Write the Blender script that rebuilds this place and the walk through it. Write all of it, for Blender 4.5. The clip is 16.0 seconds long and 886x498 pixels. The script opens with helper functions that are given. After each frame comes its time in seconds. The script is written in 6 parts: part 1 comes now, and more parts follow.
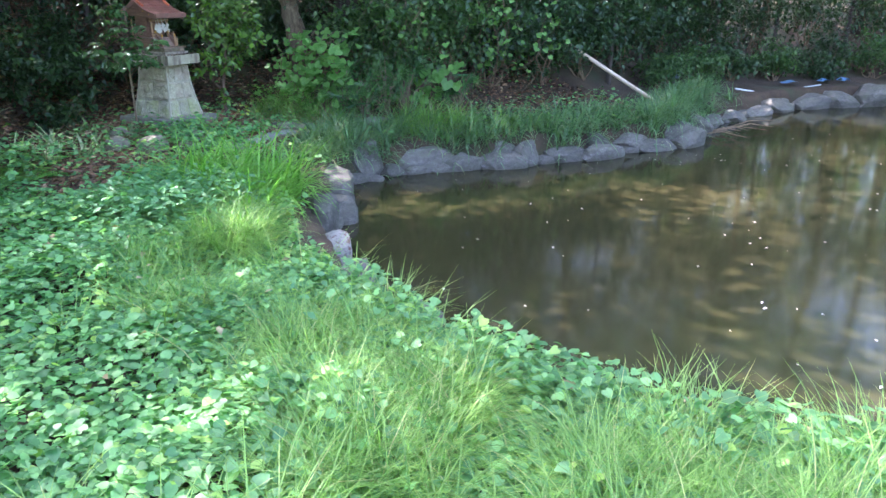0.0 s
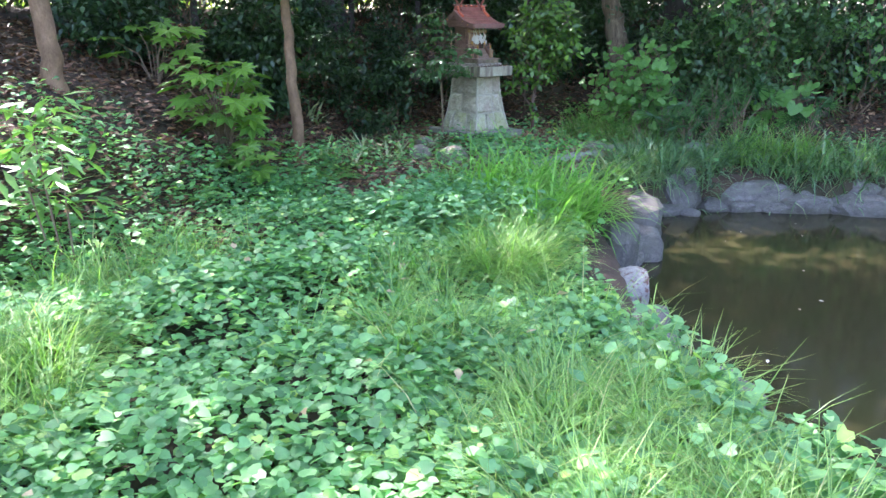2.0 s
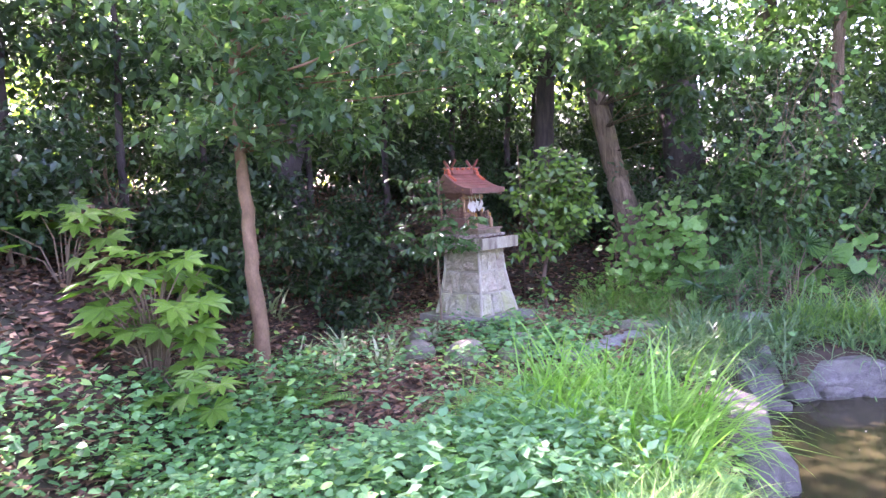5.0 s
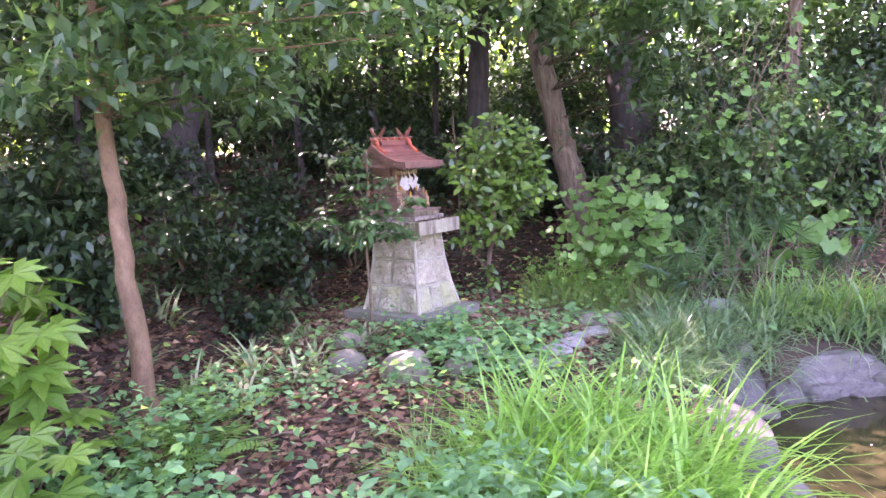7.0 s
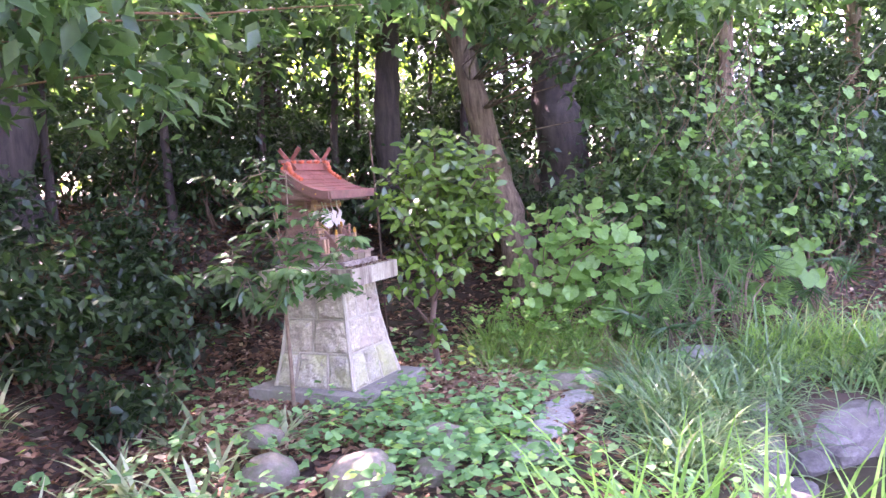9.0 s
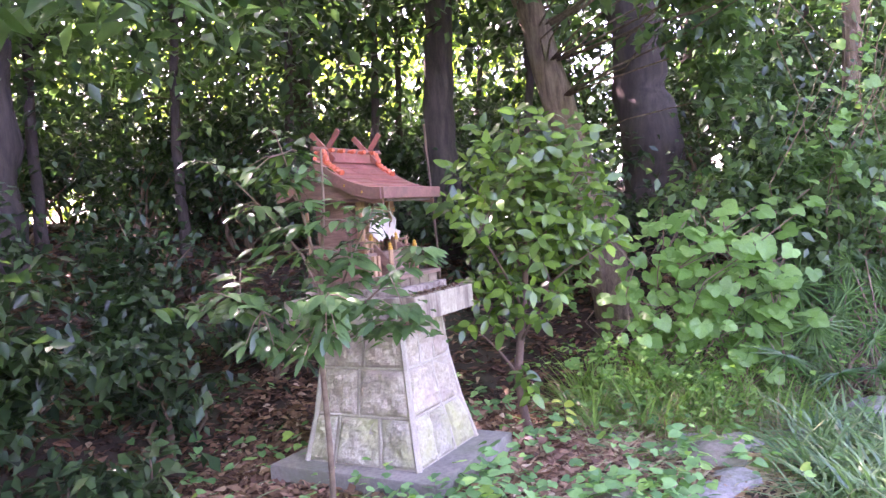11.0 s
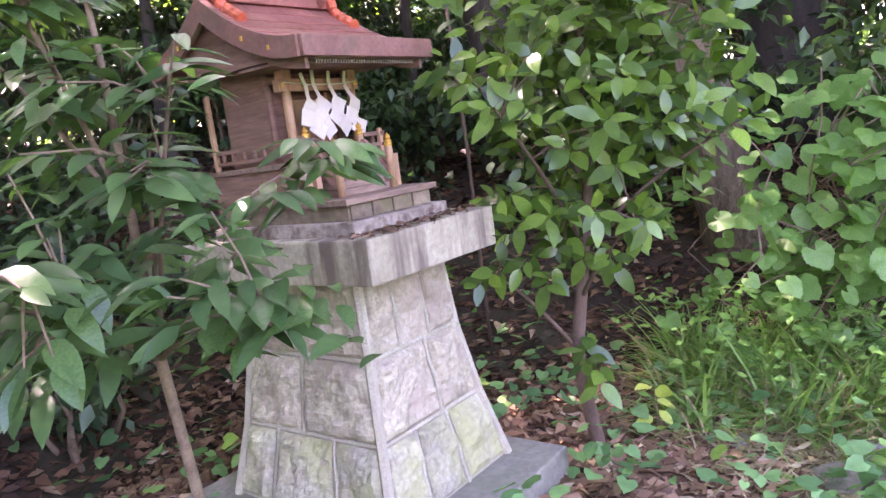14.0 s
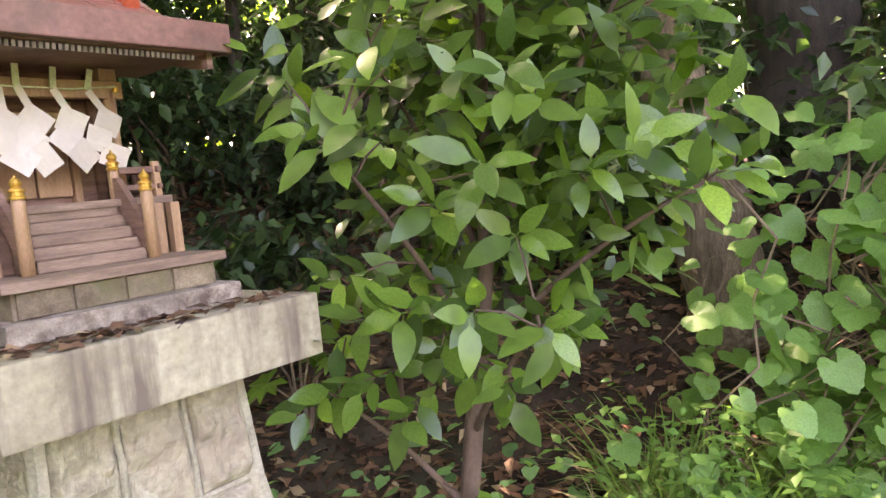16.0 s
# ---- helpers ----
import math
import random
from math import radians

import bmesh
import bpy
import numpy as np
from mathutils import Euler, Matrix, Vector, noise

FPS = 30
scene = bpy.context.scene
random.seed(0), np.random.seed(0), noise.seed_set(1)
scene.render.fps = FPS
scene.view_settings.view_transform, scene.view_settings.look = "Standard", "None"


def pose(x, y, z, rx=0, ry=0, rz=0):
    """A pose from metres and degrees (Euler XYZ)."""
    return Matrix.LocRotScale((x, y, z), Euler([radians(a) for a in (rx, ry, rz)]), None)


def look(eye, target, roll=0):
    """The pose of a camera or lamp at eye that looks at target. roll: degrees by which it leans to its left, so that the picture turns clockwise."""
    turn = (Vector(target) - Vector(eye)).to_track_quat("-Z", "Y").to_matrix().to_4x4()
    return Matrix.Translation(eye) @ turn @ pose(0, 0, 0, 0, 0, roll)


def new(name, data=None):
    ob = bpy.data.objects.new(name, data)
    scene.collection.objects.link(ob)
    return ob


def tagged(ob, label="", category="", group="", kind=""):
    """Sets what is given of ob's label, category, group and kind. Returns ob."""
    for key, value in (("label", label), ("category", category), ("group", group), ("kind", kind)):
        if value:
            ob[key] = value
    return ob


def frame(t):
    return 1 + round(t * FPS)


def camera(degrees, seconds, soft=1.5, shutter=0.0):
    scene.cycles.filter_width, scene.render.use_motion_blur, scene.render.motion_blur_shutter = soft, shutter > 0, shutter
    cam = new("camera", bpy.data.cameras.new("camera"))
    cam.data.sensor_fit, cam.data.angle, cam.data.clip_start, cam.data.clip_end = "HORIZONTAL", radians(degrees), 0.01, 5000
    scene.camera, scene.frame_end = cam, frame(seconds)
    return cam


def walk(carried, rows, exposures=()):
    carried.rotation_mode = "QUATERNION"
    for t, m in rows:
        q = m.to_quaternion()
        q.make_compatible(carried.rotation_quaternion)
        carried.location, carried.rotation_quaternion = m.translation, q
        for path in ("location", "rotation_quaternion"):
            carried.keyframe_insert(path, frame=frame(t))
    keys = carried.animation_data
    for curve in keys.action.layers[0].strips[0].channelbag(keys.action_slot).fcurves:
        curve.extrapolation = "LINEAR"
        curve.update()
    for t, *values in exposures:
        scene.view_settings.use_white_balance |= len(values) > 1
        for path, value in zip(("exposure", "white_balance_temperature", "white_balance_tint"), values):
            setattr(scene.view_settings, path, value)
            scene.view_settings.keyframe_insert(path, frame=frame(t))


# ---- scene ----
cam = camera(63.5, 16.0)
PATH = [
    (0, (0.425, -0.091, 2.425), (0.392, 1.787, 1.738), 0.6),
    (0.5, (0.5, 0.057, 2.337), (0.203, 1.919, 1.671), 0.9),
    (1, (0.44, 0.309, 2.204), (-0.107, 2.114, 1.538), -0.3),
    (1.5, (0.334, 0.619, 2.149), (-0.427, 2.35, 1.496), -1.5),
    (2, (0.296, 0.896, 2.075), (-0.543, 2.609, 1.474), -0.3),
    (2.5, (0.127, 1.113, 2.058), (-0.738, 2.814, 1.457), -0.3),
    (3, (-0.091, 1.369, 2.038), (-0.964, 3.063, 1.431), -0.5),
    (3.5, (-0.293, 1.648, 2.002), (-1.305, 3.316, 1.564), -0.9),
    (4, (-0.527, 1.886, 2.015), (-1.549, 3.586, 1.756), -0.4),
    (4.5, (-0.792, 2.174, 2.029), (-1.635, 3.981, 1.878), -1.2),
    (4.7, (-0.928, 2.281, 1.992), (-1.714, 4.114, 1.854), -2.1),
    (6.8, (-1.547, 3.388, 2.112), (-2.035, 5.309, 1.847), -3.7),
    (7, (-1.632, 3.505, 2.089), (-2.124, 5.427, 1.836), -3.5),
    (7.5, (-1.819, 3.817, 2.088), (-2.262, 5.754, 1.861), -3.1),
    (8, (-2.046, 4.133, 2.051), (-2.511, 6.069, 1.862), -1.9),
    (8.5, (-2.274, 4.434, 2.01), (-2.608, 6.399, 1.846), -2.5),
    (9, (-2.47, 4.777, 2.024), (-2.583, 6.766, 1.858), -4.4),
    (9.5, (-2.601, 5.102, 2.007), (-2.753, 7.089, 1.842), -5.6),
    (9.7, (-2.67, 5.236, 2.012), (-2.838, 7.224, 1.877), -6.0),
    (11.8, (-2.904, 6.653, 1.809), (-3.107, 8.642, 1.741), -5.0),
    (12, (-2.912, 6.754, 1.816), (-3.113, 8.741, 1.715), -5.9),
    (12.5, (-2.89, 6.949, 1.818), (-3.157, 8.925, 1.666), -6.9),
    (13, (-2.818, 7.224, 1.776), (-3.177, 9.181, 1.576), -7.0),
    (13.5, (-2.783, 7.456, 1.766), (-3.203, 9.395, 1.51), -7.0),
    (14, (-2.752, 7.735, 1.761), (-3.212, 9.659, 1.466), -7.8),
    (14.5, (-2.699, 7.938, 1.76), (-3.193, 9.865, 1.55), -7.3),
    (15, (-2.542, 8.176, 1.731), (-3.149, 10.077, 1.598), -6.1),
    (15.5, (-2.515, 8.389, 1.707), (-3.117, 10.291, 1.558), -6.3),
    (16, (-2.529, 8.651, 1.735), (-3.012, 10.583, 1.546), -5.5),
]
# the film's camera opens up as it turns from the bright bank to the shade
EXPOSURES = [(0.0, 3.35, 5900, 24), (1.5, 3.35, 5900, 26), (3.5, 3.55, 6100, 36), (4.5, 3.9, 6050, 56), (7.0, 4.25, 6600, 65), (9.5, 4.55, 6450, 69), (12.5, 4.5, 6700, 64), (14.0, 4.35, 6800, 60), (16.0, 4.3, 8500, 45)]
walk(cam, [(t, look(eye, target, roll)) for t, eye, target, roll in PATH], EXPOSURES)

# ---- world, sun ----
SUN_EL, SUN_AZ = 57.0, 302.0      # degrees; azimuth clockwise from +y
world = bpy.data.worlds.new("sky")
scene.world = world
world.use_nodes = True
wn = world.node_tree
sky = wn.nodes.new("ShaderNodeTexSky")
sky.sky_type = "NISHITA"
sky.sun_disc = False
sky.sun_elevation, sky.sun_rotation = radians(SUN_EL), radians(SUN_AZ)
sky.air_density, sky.dust_density, sky.ozone_density = 1.0, 3.0, 1.0
bg = next(n for n in wn.nodes if n.type == "BACKGROUND")
bg.inputs["Strength"].default_value = 0.15
wn.links.new(sky.outputs["Color"], bg.inputs["Color"])
sun = new("sun", bpy.data.lights.new("sun", "SUN"))
sun.data.energy, sun.data.angle, sun.data.color = 3.6, radians(0.6), (1.0, 0.95, 0.86)
sun_from = Vector((math.sin(radians(SUN_AZ)) * math.cos(radians(SUN_EL)), math.cos(radians(SUN_AZ)) * math.cos(radians(SUN_EL)), math.sin(radians(SUN_EL))))
sun.matrix_world = look(sun_from * 60, (0, 0, 0))

# ---- materials ----
def base_mat(name):
    m = bpy.data.materials.new(name)
    m.use_nodes = True
    nt = m.node_tree
    return m, nt, next(n for n in nt.nodes if n.type == "BSDF_PRINCIPLED")


def noise_ramp(nt, scale, stops, detail=6.0, coord="Object", stretch=(1, 1, 1), rough=0.6):
    tc = nt.nodes.new("ShaderNodeTexCoord")
    mp = nt.nodes.new("ShaderNodeMapping")
    mp.inputs["Scale"].default_value = stretch
    nz = nt.nodes.new("ShaderNodeTexNoise")
    nz.inputs["Scale"].default_value, nz.inputs["Detail"].default_value, nz.inputs["Roughness"].default_value = scale, detail, rough
    rp = nt.nodes.new("ShaderNodeValToRGB")
    nt.links.new(tc.outputs[coord], mp.inputs["Vector"])
    nt.links.new(mp.outputs["Vector"], nz.inputs["Vector"])
    nt.links.new(nz.outputs["Fac"], rp.inputs["Fac"])
    el = rp.color_ramp.elements
    while len(el) < len(stops):
        el.new(0.5)
    for e, (p, c) in zip(el, stops):
        e.position, e.color = p, (*c, 1)
    return nz, rp


def mix_rgb(nt, a, b, fac, mode="MIX"):
    mx = nt.nodes.new("ShaderNodeMix")
    mx.data_type, mx.blend_type = "RGBA", mode
    for sock, val in ((mx.inputs["Factor"], fac), (mx.inputs["A"], a), (mx.inputs["B"], b)):
        if hasattr(val, "links"):
            nt.links.new(val, sock)
        elif isinstance(val, tuple):
            sock.default_value = (*val, 1)
        else:
            sock.default_value = val
    return mx.outputs["Result"]


def bump(nt, bsdf, height, strength, dist):
    b = nt.nodes.new("ShaderNodeBump")
    b.inputs["Strength"].default_value, b.inputs["Distance"].default_value = strength, dist
    nt.links.new(height, b.inputs["Height"])
    nt.links.new(b.outputs["Normal"], bsdf.inputs["Normal"])
    return b


def surface(name, scale, stops, rough=0.8, metal=0.0, fine=0.0, stain=None, bump_h=0.004, stretch=(1, 1, 1), vary=0.0, drip=(1, 1, 1), stain_at=(0.48, 0.68), contrast=0.28):
    """Two-scale noisy surface: coarse colour patches, fine grain and relief, optional stain colour."""
    m, nt, b = base_mat(name)
    nz, rp = noise_ramp(nt, scale, stops, stretch=stretch)
    col = rp.outputs["Color"]
    n2, r2 = noise_ramp(nt, fine or scale * 9, [(0.3, (1 - contrast,) * 3), (0.7, (1 + 0.43 * contrast,) * 3)], stretch=stretch)
    col = mix_rgb(nt, col, r2.outputs["Color"], 1.0, "MULTIPLY")
    if stain:
        n3, r3 = noise_ramp(nt, scale * 0.45, [(stain_at[0], (0, 0, 0)), (stain_at[1], (1, 1, 1))], detail=9, stretch=drip)
        col = mix_rgb(nt, col, stain, r3.outputs["Color"])
    if vary:
        oi = nt.nodes.new("ShaderNodeObjectInfo")
        mr = nt.nodes.new("ShaderNodeMapRange")
        mr.inputs["To Min"].default_value, mr.inputs["To Max"].default_value = 1 - vary, 1 + vary
        nt.links.new(oi.outputs["Random"], mr.inputs["Value"])
        cb = nt.nodes.new("ShaderNodeCombineColor")
        for k in ("Red", "Green", "Blue"):
            nt.links.new(mr.outputs["Result"], cb.inputs[k])
        col = mix_rgb(nt, col, cb.outputs["Color"], 1.0, "MULTIPLY")
    nt.links.new(col, b.inputs["Base Color"])
    b.inputs["Roughness"].default_value, b.inputs["Metallic"].default_value = rough, metal
    bump(nt, b, n2.outputs["Fac"], 0.6, bump_h)
    return m


def leaf_mat(name, dark, light, trans=0.35, rough=0.42, single=False, odd=None, glow=1.35):
    """Leaf: colour varied leaf by leaf, light passing through, soft gloss."""
    m, nt, b = base_mat(name)
    if single:
        rnd = nt.nodes.new("ShaderNodeObjectInfo").outputs["Random"]
    else:
        rnd = nt.nodes.new("ShaderNodeNewGeometry").outputs["Random Per Island"]
    rp = nt.nodes.new("ShaderNodeValToRGB")
    nt.links.new(rnd, rp.inputs["Fac"])
    el = rp.color_ramp.elements
    el[0].color, el[1].color = (*dark, 1), (*light, 1)
    el[0].position, el[1].position = 0.0, 0.9
    if odd:
        e = el.new(0.96)
        e.color = (*light, 1)
        el[-1].position, el[-1].color = 1.0, (*odd, 1)
    nz, r2 = noise_ramp(nt, 22.0, [(0.3, (0.75, 0.75, 0.75)), (0.7, (1.15, 1.15, 1.1))])
    col = mix_rgb(nt, rp.outputs["Color"], r2.outputs["Color"], 1.0, "MULTIPLY")
    nt.links.new(col, b.inputs["Base Color"])
    b.inputs["Roughness"].default_value = rough
    tr = nt.nodes.new("ShaderNodeBsdfTranslucent")
    tc = mix_rgb(nt, col, (glow * 0.98, glow * 1.2, glow * 0.55), 1.0, "MULTIPLY")
    nt.links.new(tc, tr.inputs["Color"])
    ms = nt.nodes.new("ShaderNodeMixShader")
    ms.inputs["Fac"].default_value = trans
    out = next(n for n in nt.nodes if n.type == "OUTPUT_MATERIAL")
    nt.links.new(b.outputs["BSDF"], ms.inputs[1])
    nt.links.new(tr.outputs["BSDF"], ms.inputs[2])
    nt.links.new(ms.outputs["Shader"], out.inputs["Surface"])
    return m


M_SOIL = surface("soil", 3.0, [(0.3, (0.035, 0.022, 0.013)), (0.55, (0.065, 0.040, 0.023)), (0.75, (0.10, 0.065, 0.038))], 0.95, stain=(0.04, 0.045, 0.018), bump_h=0.02)
M_ROCK = surface("pond_rock", 5.0, [(0.3, (0.085, 0.075, 0.064)), (0.55, (0.165, 0.148, 0.128)), (0.75, (0.27, 0.245, 0.21))], 0.8, fine=38.0, stain=(0.12, 0.115, 0.085), bump_h=0.022, vary=0.2, contrast=0.5)
M_PALE = surface("spattered_pale_rock", 9.0, [(0.3, (0.22, 0.195, 0.165)), (0.7, (0.36, 0.335, 0.295))], 0.85, fine=45.0, stain=(0.12, 0.06, 0.045), bump_h=0.015, stain_at=(0.54, 0.60), contrast=0.4)
M_STONE = surface("river_stone", 7.0, [(0.3, (0.15, 0.125, 0.085)), (0.7, (0.26, 0.225, 0.16))], 0.8, stain=(0.12, 0.14, 0.07), bump_h=0.006, vary=0.15)
M_FLAT = surface("pale_flat_stone", 8.0, [(0.3, (0.23, 0.215, 0.19)), (0.7, (0.40, 0.375, 0.33))], 0.85, stain=(0.17, 0.16, 0.10), bump_h=0.008, vary=0.12)
M_BLOCK = surface("rough_block_stone", 11.0, [(0.3, (0.31, 0.265, 0.18)), (0.5, (0.43, 0.375, 0.255)), (0.72, (0.54, 0.48, 0.345))], 0.9, fine=70.0, stain=(0.33, 0.26, 0.19), bump_h=0.014, vary=0.10, contrast=0.34)
M_BLOCK_MOSS = surface("mossy_block_stone", 9.0, [(0.3, (0.32, 0.285, 0.20)), (0.5, (0.45, 0.41, 0.29)), (0.72, (0.55, 0.51, 0.39))], 0.9, fine=70.0, stain=(0.33, 0.33, 0.15), bump_h=0.012, vary=0.10, contrast=0.4, stain_at=(0.40, 0.66))
M_MORTAR = surface("pale_mortar", 14.0, [(0.3, (0.37, 0.33, 0.23)), (0.7, (0.51, 0.465, 0.34))], 0.9, bump_h=0.006, stain=(0.36, 0.31, 0.22))
M_SLAB = surface("cast_stone", 4.0, [(0.3, (0.31, 0.262, 0.165)), (0.55, (0.45, 0.40, 0.27)), (0.75, (0.53, 0.475, 0.345))], 0.85, fine=60.0, stain=(0.16, 0.12, 0.085), bump_h=0.004, drip=(7, 7, 0.9), stain_at=(0.47, 0.62))
M_SLAB_LOW = surface("weathered_concrete", 5.0, [(0.3, (0.19, 0.175, 0.135)), (0.7, (0.31, 0.285, 0.225))], 0.9, stain=(0.16, 0.17, 0.10), bump_h=0.005)
M_PLINTH = surface("grimy_plinth_stone", 22.0, [(0.36, (0.13, 0.085, 0.06)), (0.56, (0.46, 0.38, 0.29))], 0.9, stain=(0.20, 0.16, 0.12), bump_h=0.012)
M_BRICK = surface("brown_plinth_brick", 30.0, [(0.35, (0.16, 0.115, 0.07)), (0.65, (0.30, 0.23, 0.145))], 0.9, stain=(0.17, 0.15, 0.07), bump_h=0.008, vary=0.15)
M_WOOD = surface("weathered_brown_wood", 10.0, [(0.3, (0.16, 0.082, 0.053)), (0.55, (0.27, 0.145, 0.097)), (0.75, (0.36, 0.21, 0.145))], 0.7, stretch=(1, 1, 8), bump_h=0.0015)
M_WOODH = surface("weathered_wood_board", 10.0, [(0.3, (0.17, 0.105, 0.07)), (0.55, (0.28, 0.18, 0.12)), (0.75, (0.37, 0.25, 0.17))], 0.75, stretch=(1, 8, 8), bump_h=0.0015)
M_POST = surface("orange_tan_wood", 12.0, [(0.3, (0.36, 0.20, 0.10)), (0.7, (0.52, 0.31, 0.17))], 0.6, stretch=(6, 6, 1), bump_h=0.001)
M_RED = surface("faded_red_roof", 8.0, [(0.3, (0.23, 0.068, 0.048)), (0.55, (0.32, 0.105, 0.078)), (0.75, (0.39, 0.155, 0.115))], 0.62, stain=(0.22, 0.095, 0.06), bump_h=0.0015, vary=0.16)
M_REDEDGE = surface("faded_red_board", 9.0, [(0.3, (0.19, 0.08, 0.058)), (0.7, (0.30, 0.14, 0.10))], 0.6, stain=(0.13, 0.085, 0.055), bump_h=0.0012)
M_ORANGE = surface("orange_ridge_tile", 14.0, [(0.3, (0.55, 0.10, 0.04)), (0.7, (0.70, 0.17, 0.08))], 0.45, bump_h=0.001)
M_CREAM = surface("cream_rafter_end", 14.0, [(0.3, (0.17, 0.13, 0.10)), (0.7, (0.25, 0.20, 0.155))], 0.7, bump_h=0.0005)
M_GOLD = surface("worn_gilt_metal", 20.0, [(0.3, (0.50, 0.25, 0.035)), (0.7, (0.72, 0.42, 0.08))], 0.42, metal=0.6, bump_h=0.0004)
M_PAPER = surface("white_paper", 9.0, [(0.3, (0.58, 0.51, 0.41)), (0.7, (0.70, 0.64, 0.54))], 0.8, bump_h=0.0003, stain=(0.52, 0.45, 0.34), contrast=0.06)
M_STRAW = surface("green_straw_tag", 12.0, [(0.3, (0.50, 0.56, 0.30)), (0.7, (0.66, 0.70, 0.46))], 0.8, bump_h=0.0006)
M_BARK = surface("grey_brown_bark", 9.0, [(0.3, (0.09, 0.06, 0.035)), (0.5, (0.20, 0.14, 0.085)), (0.7, (0.33, 0.24, 0.15))], 0.9, stretch=(4, 4, 0.28), bump_h=0.03, contrast=0.5)
M_BARKTAN = surface("tan_smooth_bark", 8.0, [(0.3, (0.14, 0.080, 0.040)), (0.55, (0.25, 0.145, 0.075)), (0.75, (0.35, 0.215, 0.12))], 0.85, stretch=(1.5, 1.5, 0.7), bump_h=0.006)
M_BARKDARK = surface("dark_bark", 7.0, [(0.3, (0.035, 0.028, 0.022)), (0.7, (0.10, 0.075, 0.06))], 0.95, stretch=(3, 3, 0.4), bump_h=0.02)
M_TWIG = surface("brown_twig", 20.0, [(0.3, (0.13, 0.085, 0.05)), (0.7, (0.27, 0.19, 0.12))], 0.85, bump_h=0.002)
M_STEM = surface("reddish_brown_stem", 18.0, [(0.3, (0.075, 0.045, 0.028)), (0.7, (0.17, 0.105, 0.07))], 0.85, stretch=(1, 1, 0.4), bump_h=0.004)
M_BAMBOO = surface("pale_wooden_pole", 6.0, [(0.3, (0.50, 0.36, 0.24)), (0.7, (0.66, 0.52, 0.38))], 0.5, bump_h=0.001)
M_BLUE = surface("blue_plastic", 6.0, [(0.3, (0.10, 0.22, 0.42)), (0.7, (0.20, 0.34, 0.55))], 0.5, bump_h=0.002)
M_PALEBLUE = surface("pale_blue_plastic", 6.0, [(0.3, (0.38, 0.50, 0.62)), (0.7, (0.50, 0.60, 0.70))], 0.5, bump_h=0.002)
M_WHITE = surface("white_plastic", 6.0, [(0.3, (0.62, 0.63, 0.62)), (0.7, (0.75, 0.76, 0.75))], 0.5, bump_h=0.001)
M_PETAL = surface("pale_debris", 30.0, [(0.3, (0.55, 0.52, 0.42)), (0.7, (0.75, 0.72, 0.65))], 0.8, bump_h=0.0005)

L_COVER = leaf_mat("ground_cover_leaf", (0.062, 0.18, 0.066), (0.22, 0.45, 0.165), 0.38, 0.5, odd=(0.34, 0.52, 0.11))
L_HERB = leaf_mat("bluish_herb_leaf", (0.07, 0.20, 0.075), (0.16, 0.35, 0.14), 0.34, 0.55)
L_GRASS = leaf_mat("fine_grass_blade", (0.10, 0.21, 0.042), (0.27, 0.45, 0.115), 0.40, 0.45, odd=(0.45, 0.42, 0.20))
L_IRIS = leaf_mat("bright_grass_blade", (0.10, 0.27, 0.035), (0.23, 0.46, 0.085), 0.42, 0.4)
L_SEDGE = leaf_mat("dark_sedge_blade", (0.055, 0.125, 0.055), (0.20, 0.33, 0.15), 0.34, 0.36, odd=(0.34, 0.32, 0.18))
L_TREE = leaf_mat("tree_leaf", (0.035, 0.085, 0.035), (0.12, 0.20, 0.085), 0.45, 0.30, glow=1.6)
L_TREE2 = leaf_mat("light_tree_leaf", (0.055, 0.13, 0.04), (0.17, 0.30, 0.10), 0.42, 0.32, glow=1.5)
# bright yellow-green stands for sun on the far leaves
L_FAR = leaf_mat("sun_toned_far_leaf", (0.12, 0.20, 0.03), (0.30, 0.38, 0.06), 0.5, 0.5)
# evergreen leaf, its colour darkened further to deepen the backdrop's shade
L_DARK = leaf_mat("shade_darkened_leaf", (0.016, 0.044, 0.019), (0.058, 0.115, 0.042), 0.28, 0.34)
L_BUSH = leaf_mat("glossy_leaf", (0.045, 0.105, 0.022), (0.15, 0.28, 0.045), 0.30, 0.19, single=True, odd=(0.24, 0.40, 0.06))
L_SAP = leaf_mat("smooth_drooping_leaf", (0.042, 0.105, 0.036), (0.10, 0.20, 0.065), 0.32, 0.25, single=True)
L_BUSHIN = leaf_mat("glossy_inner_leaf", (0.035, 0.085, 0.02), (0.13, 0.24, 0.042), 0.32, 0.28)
L_SAPIN = leaf_mat("smooth_inner_leaf", (0.04, 0.10, 0.036), (0.10, 0.19, 0.065), 0.30, 0.26)
L_VINE = leaf_mat("broad_vine_leaf", (0.09, 0.215, 0.045), (0.19, 0.37, 0.10), 0.42, 0.5, single=True)
L_FATSIA = leaf_mat("palmate_leaf", (0.07, 0.17, 0.025), (0.19, 0.33, 0.05), 0.4, 0.35, single=True)
L_PALM = leaf_mat("fan_palm_leaf", (0.04, 0.10, 0.04), (0.13, 0.25, 0.09), 0.32, 0.26, single=True)
L_FERN = leaf_mat("fern_frond", (0.10, 0.24, 0.05), (0.20, 0.38, 0.08), 0.4, 0.5)
L_BAMB = leaf_mat("bamboo_grass_leaf", (0.10, 0.22, 0.05), (0.25, 0.42, 0.12), 0.4, 0.4)
L_SASA = leaf_mat("pale_edged_leaf", (0.12, 0.20, 0.07), (0.40, 0.44, 0.26), 0.3, 0.5)
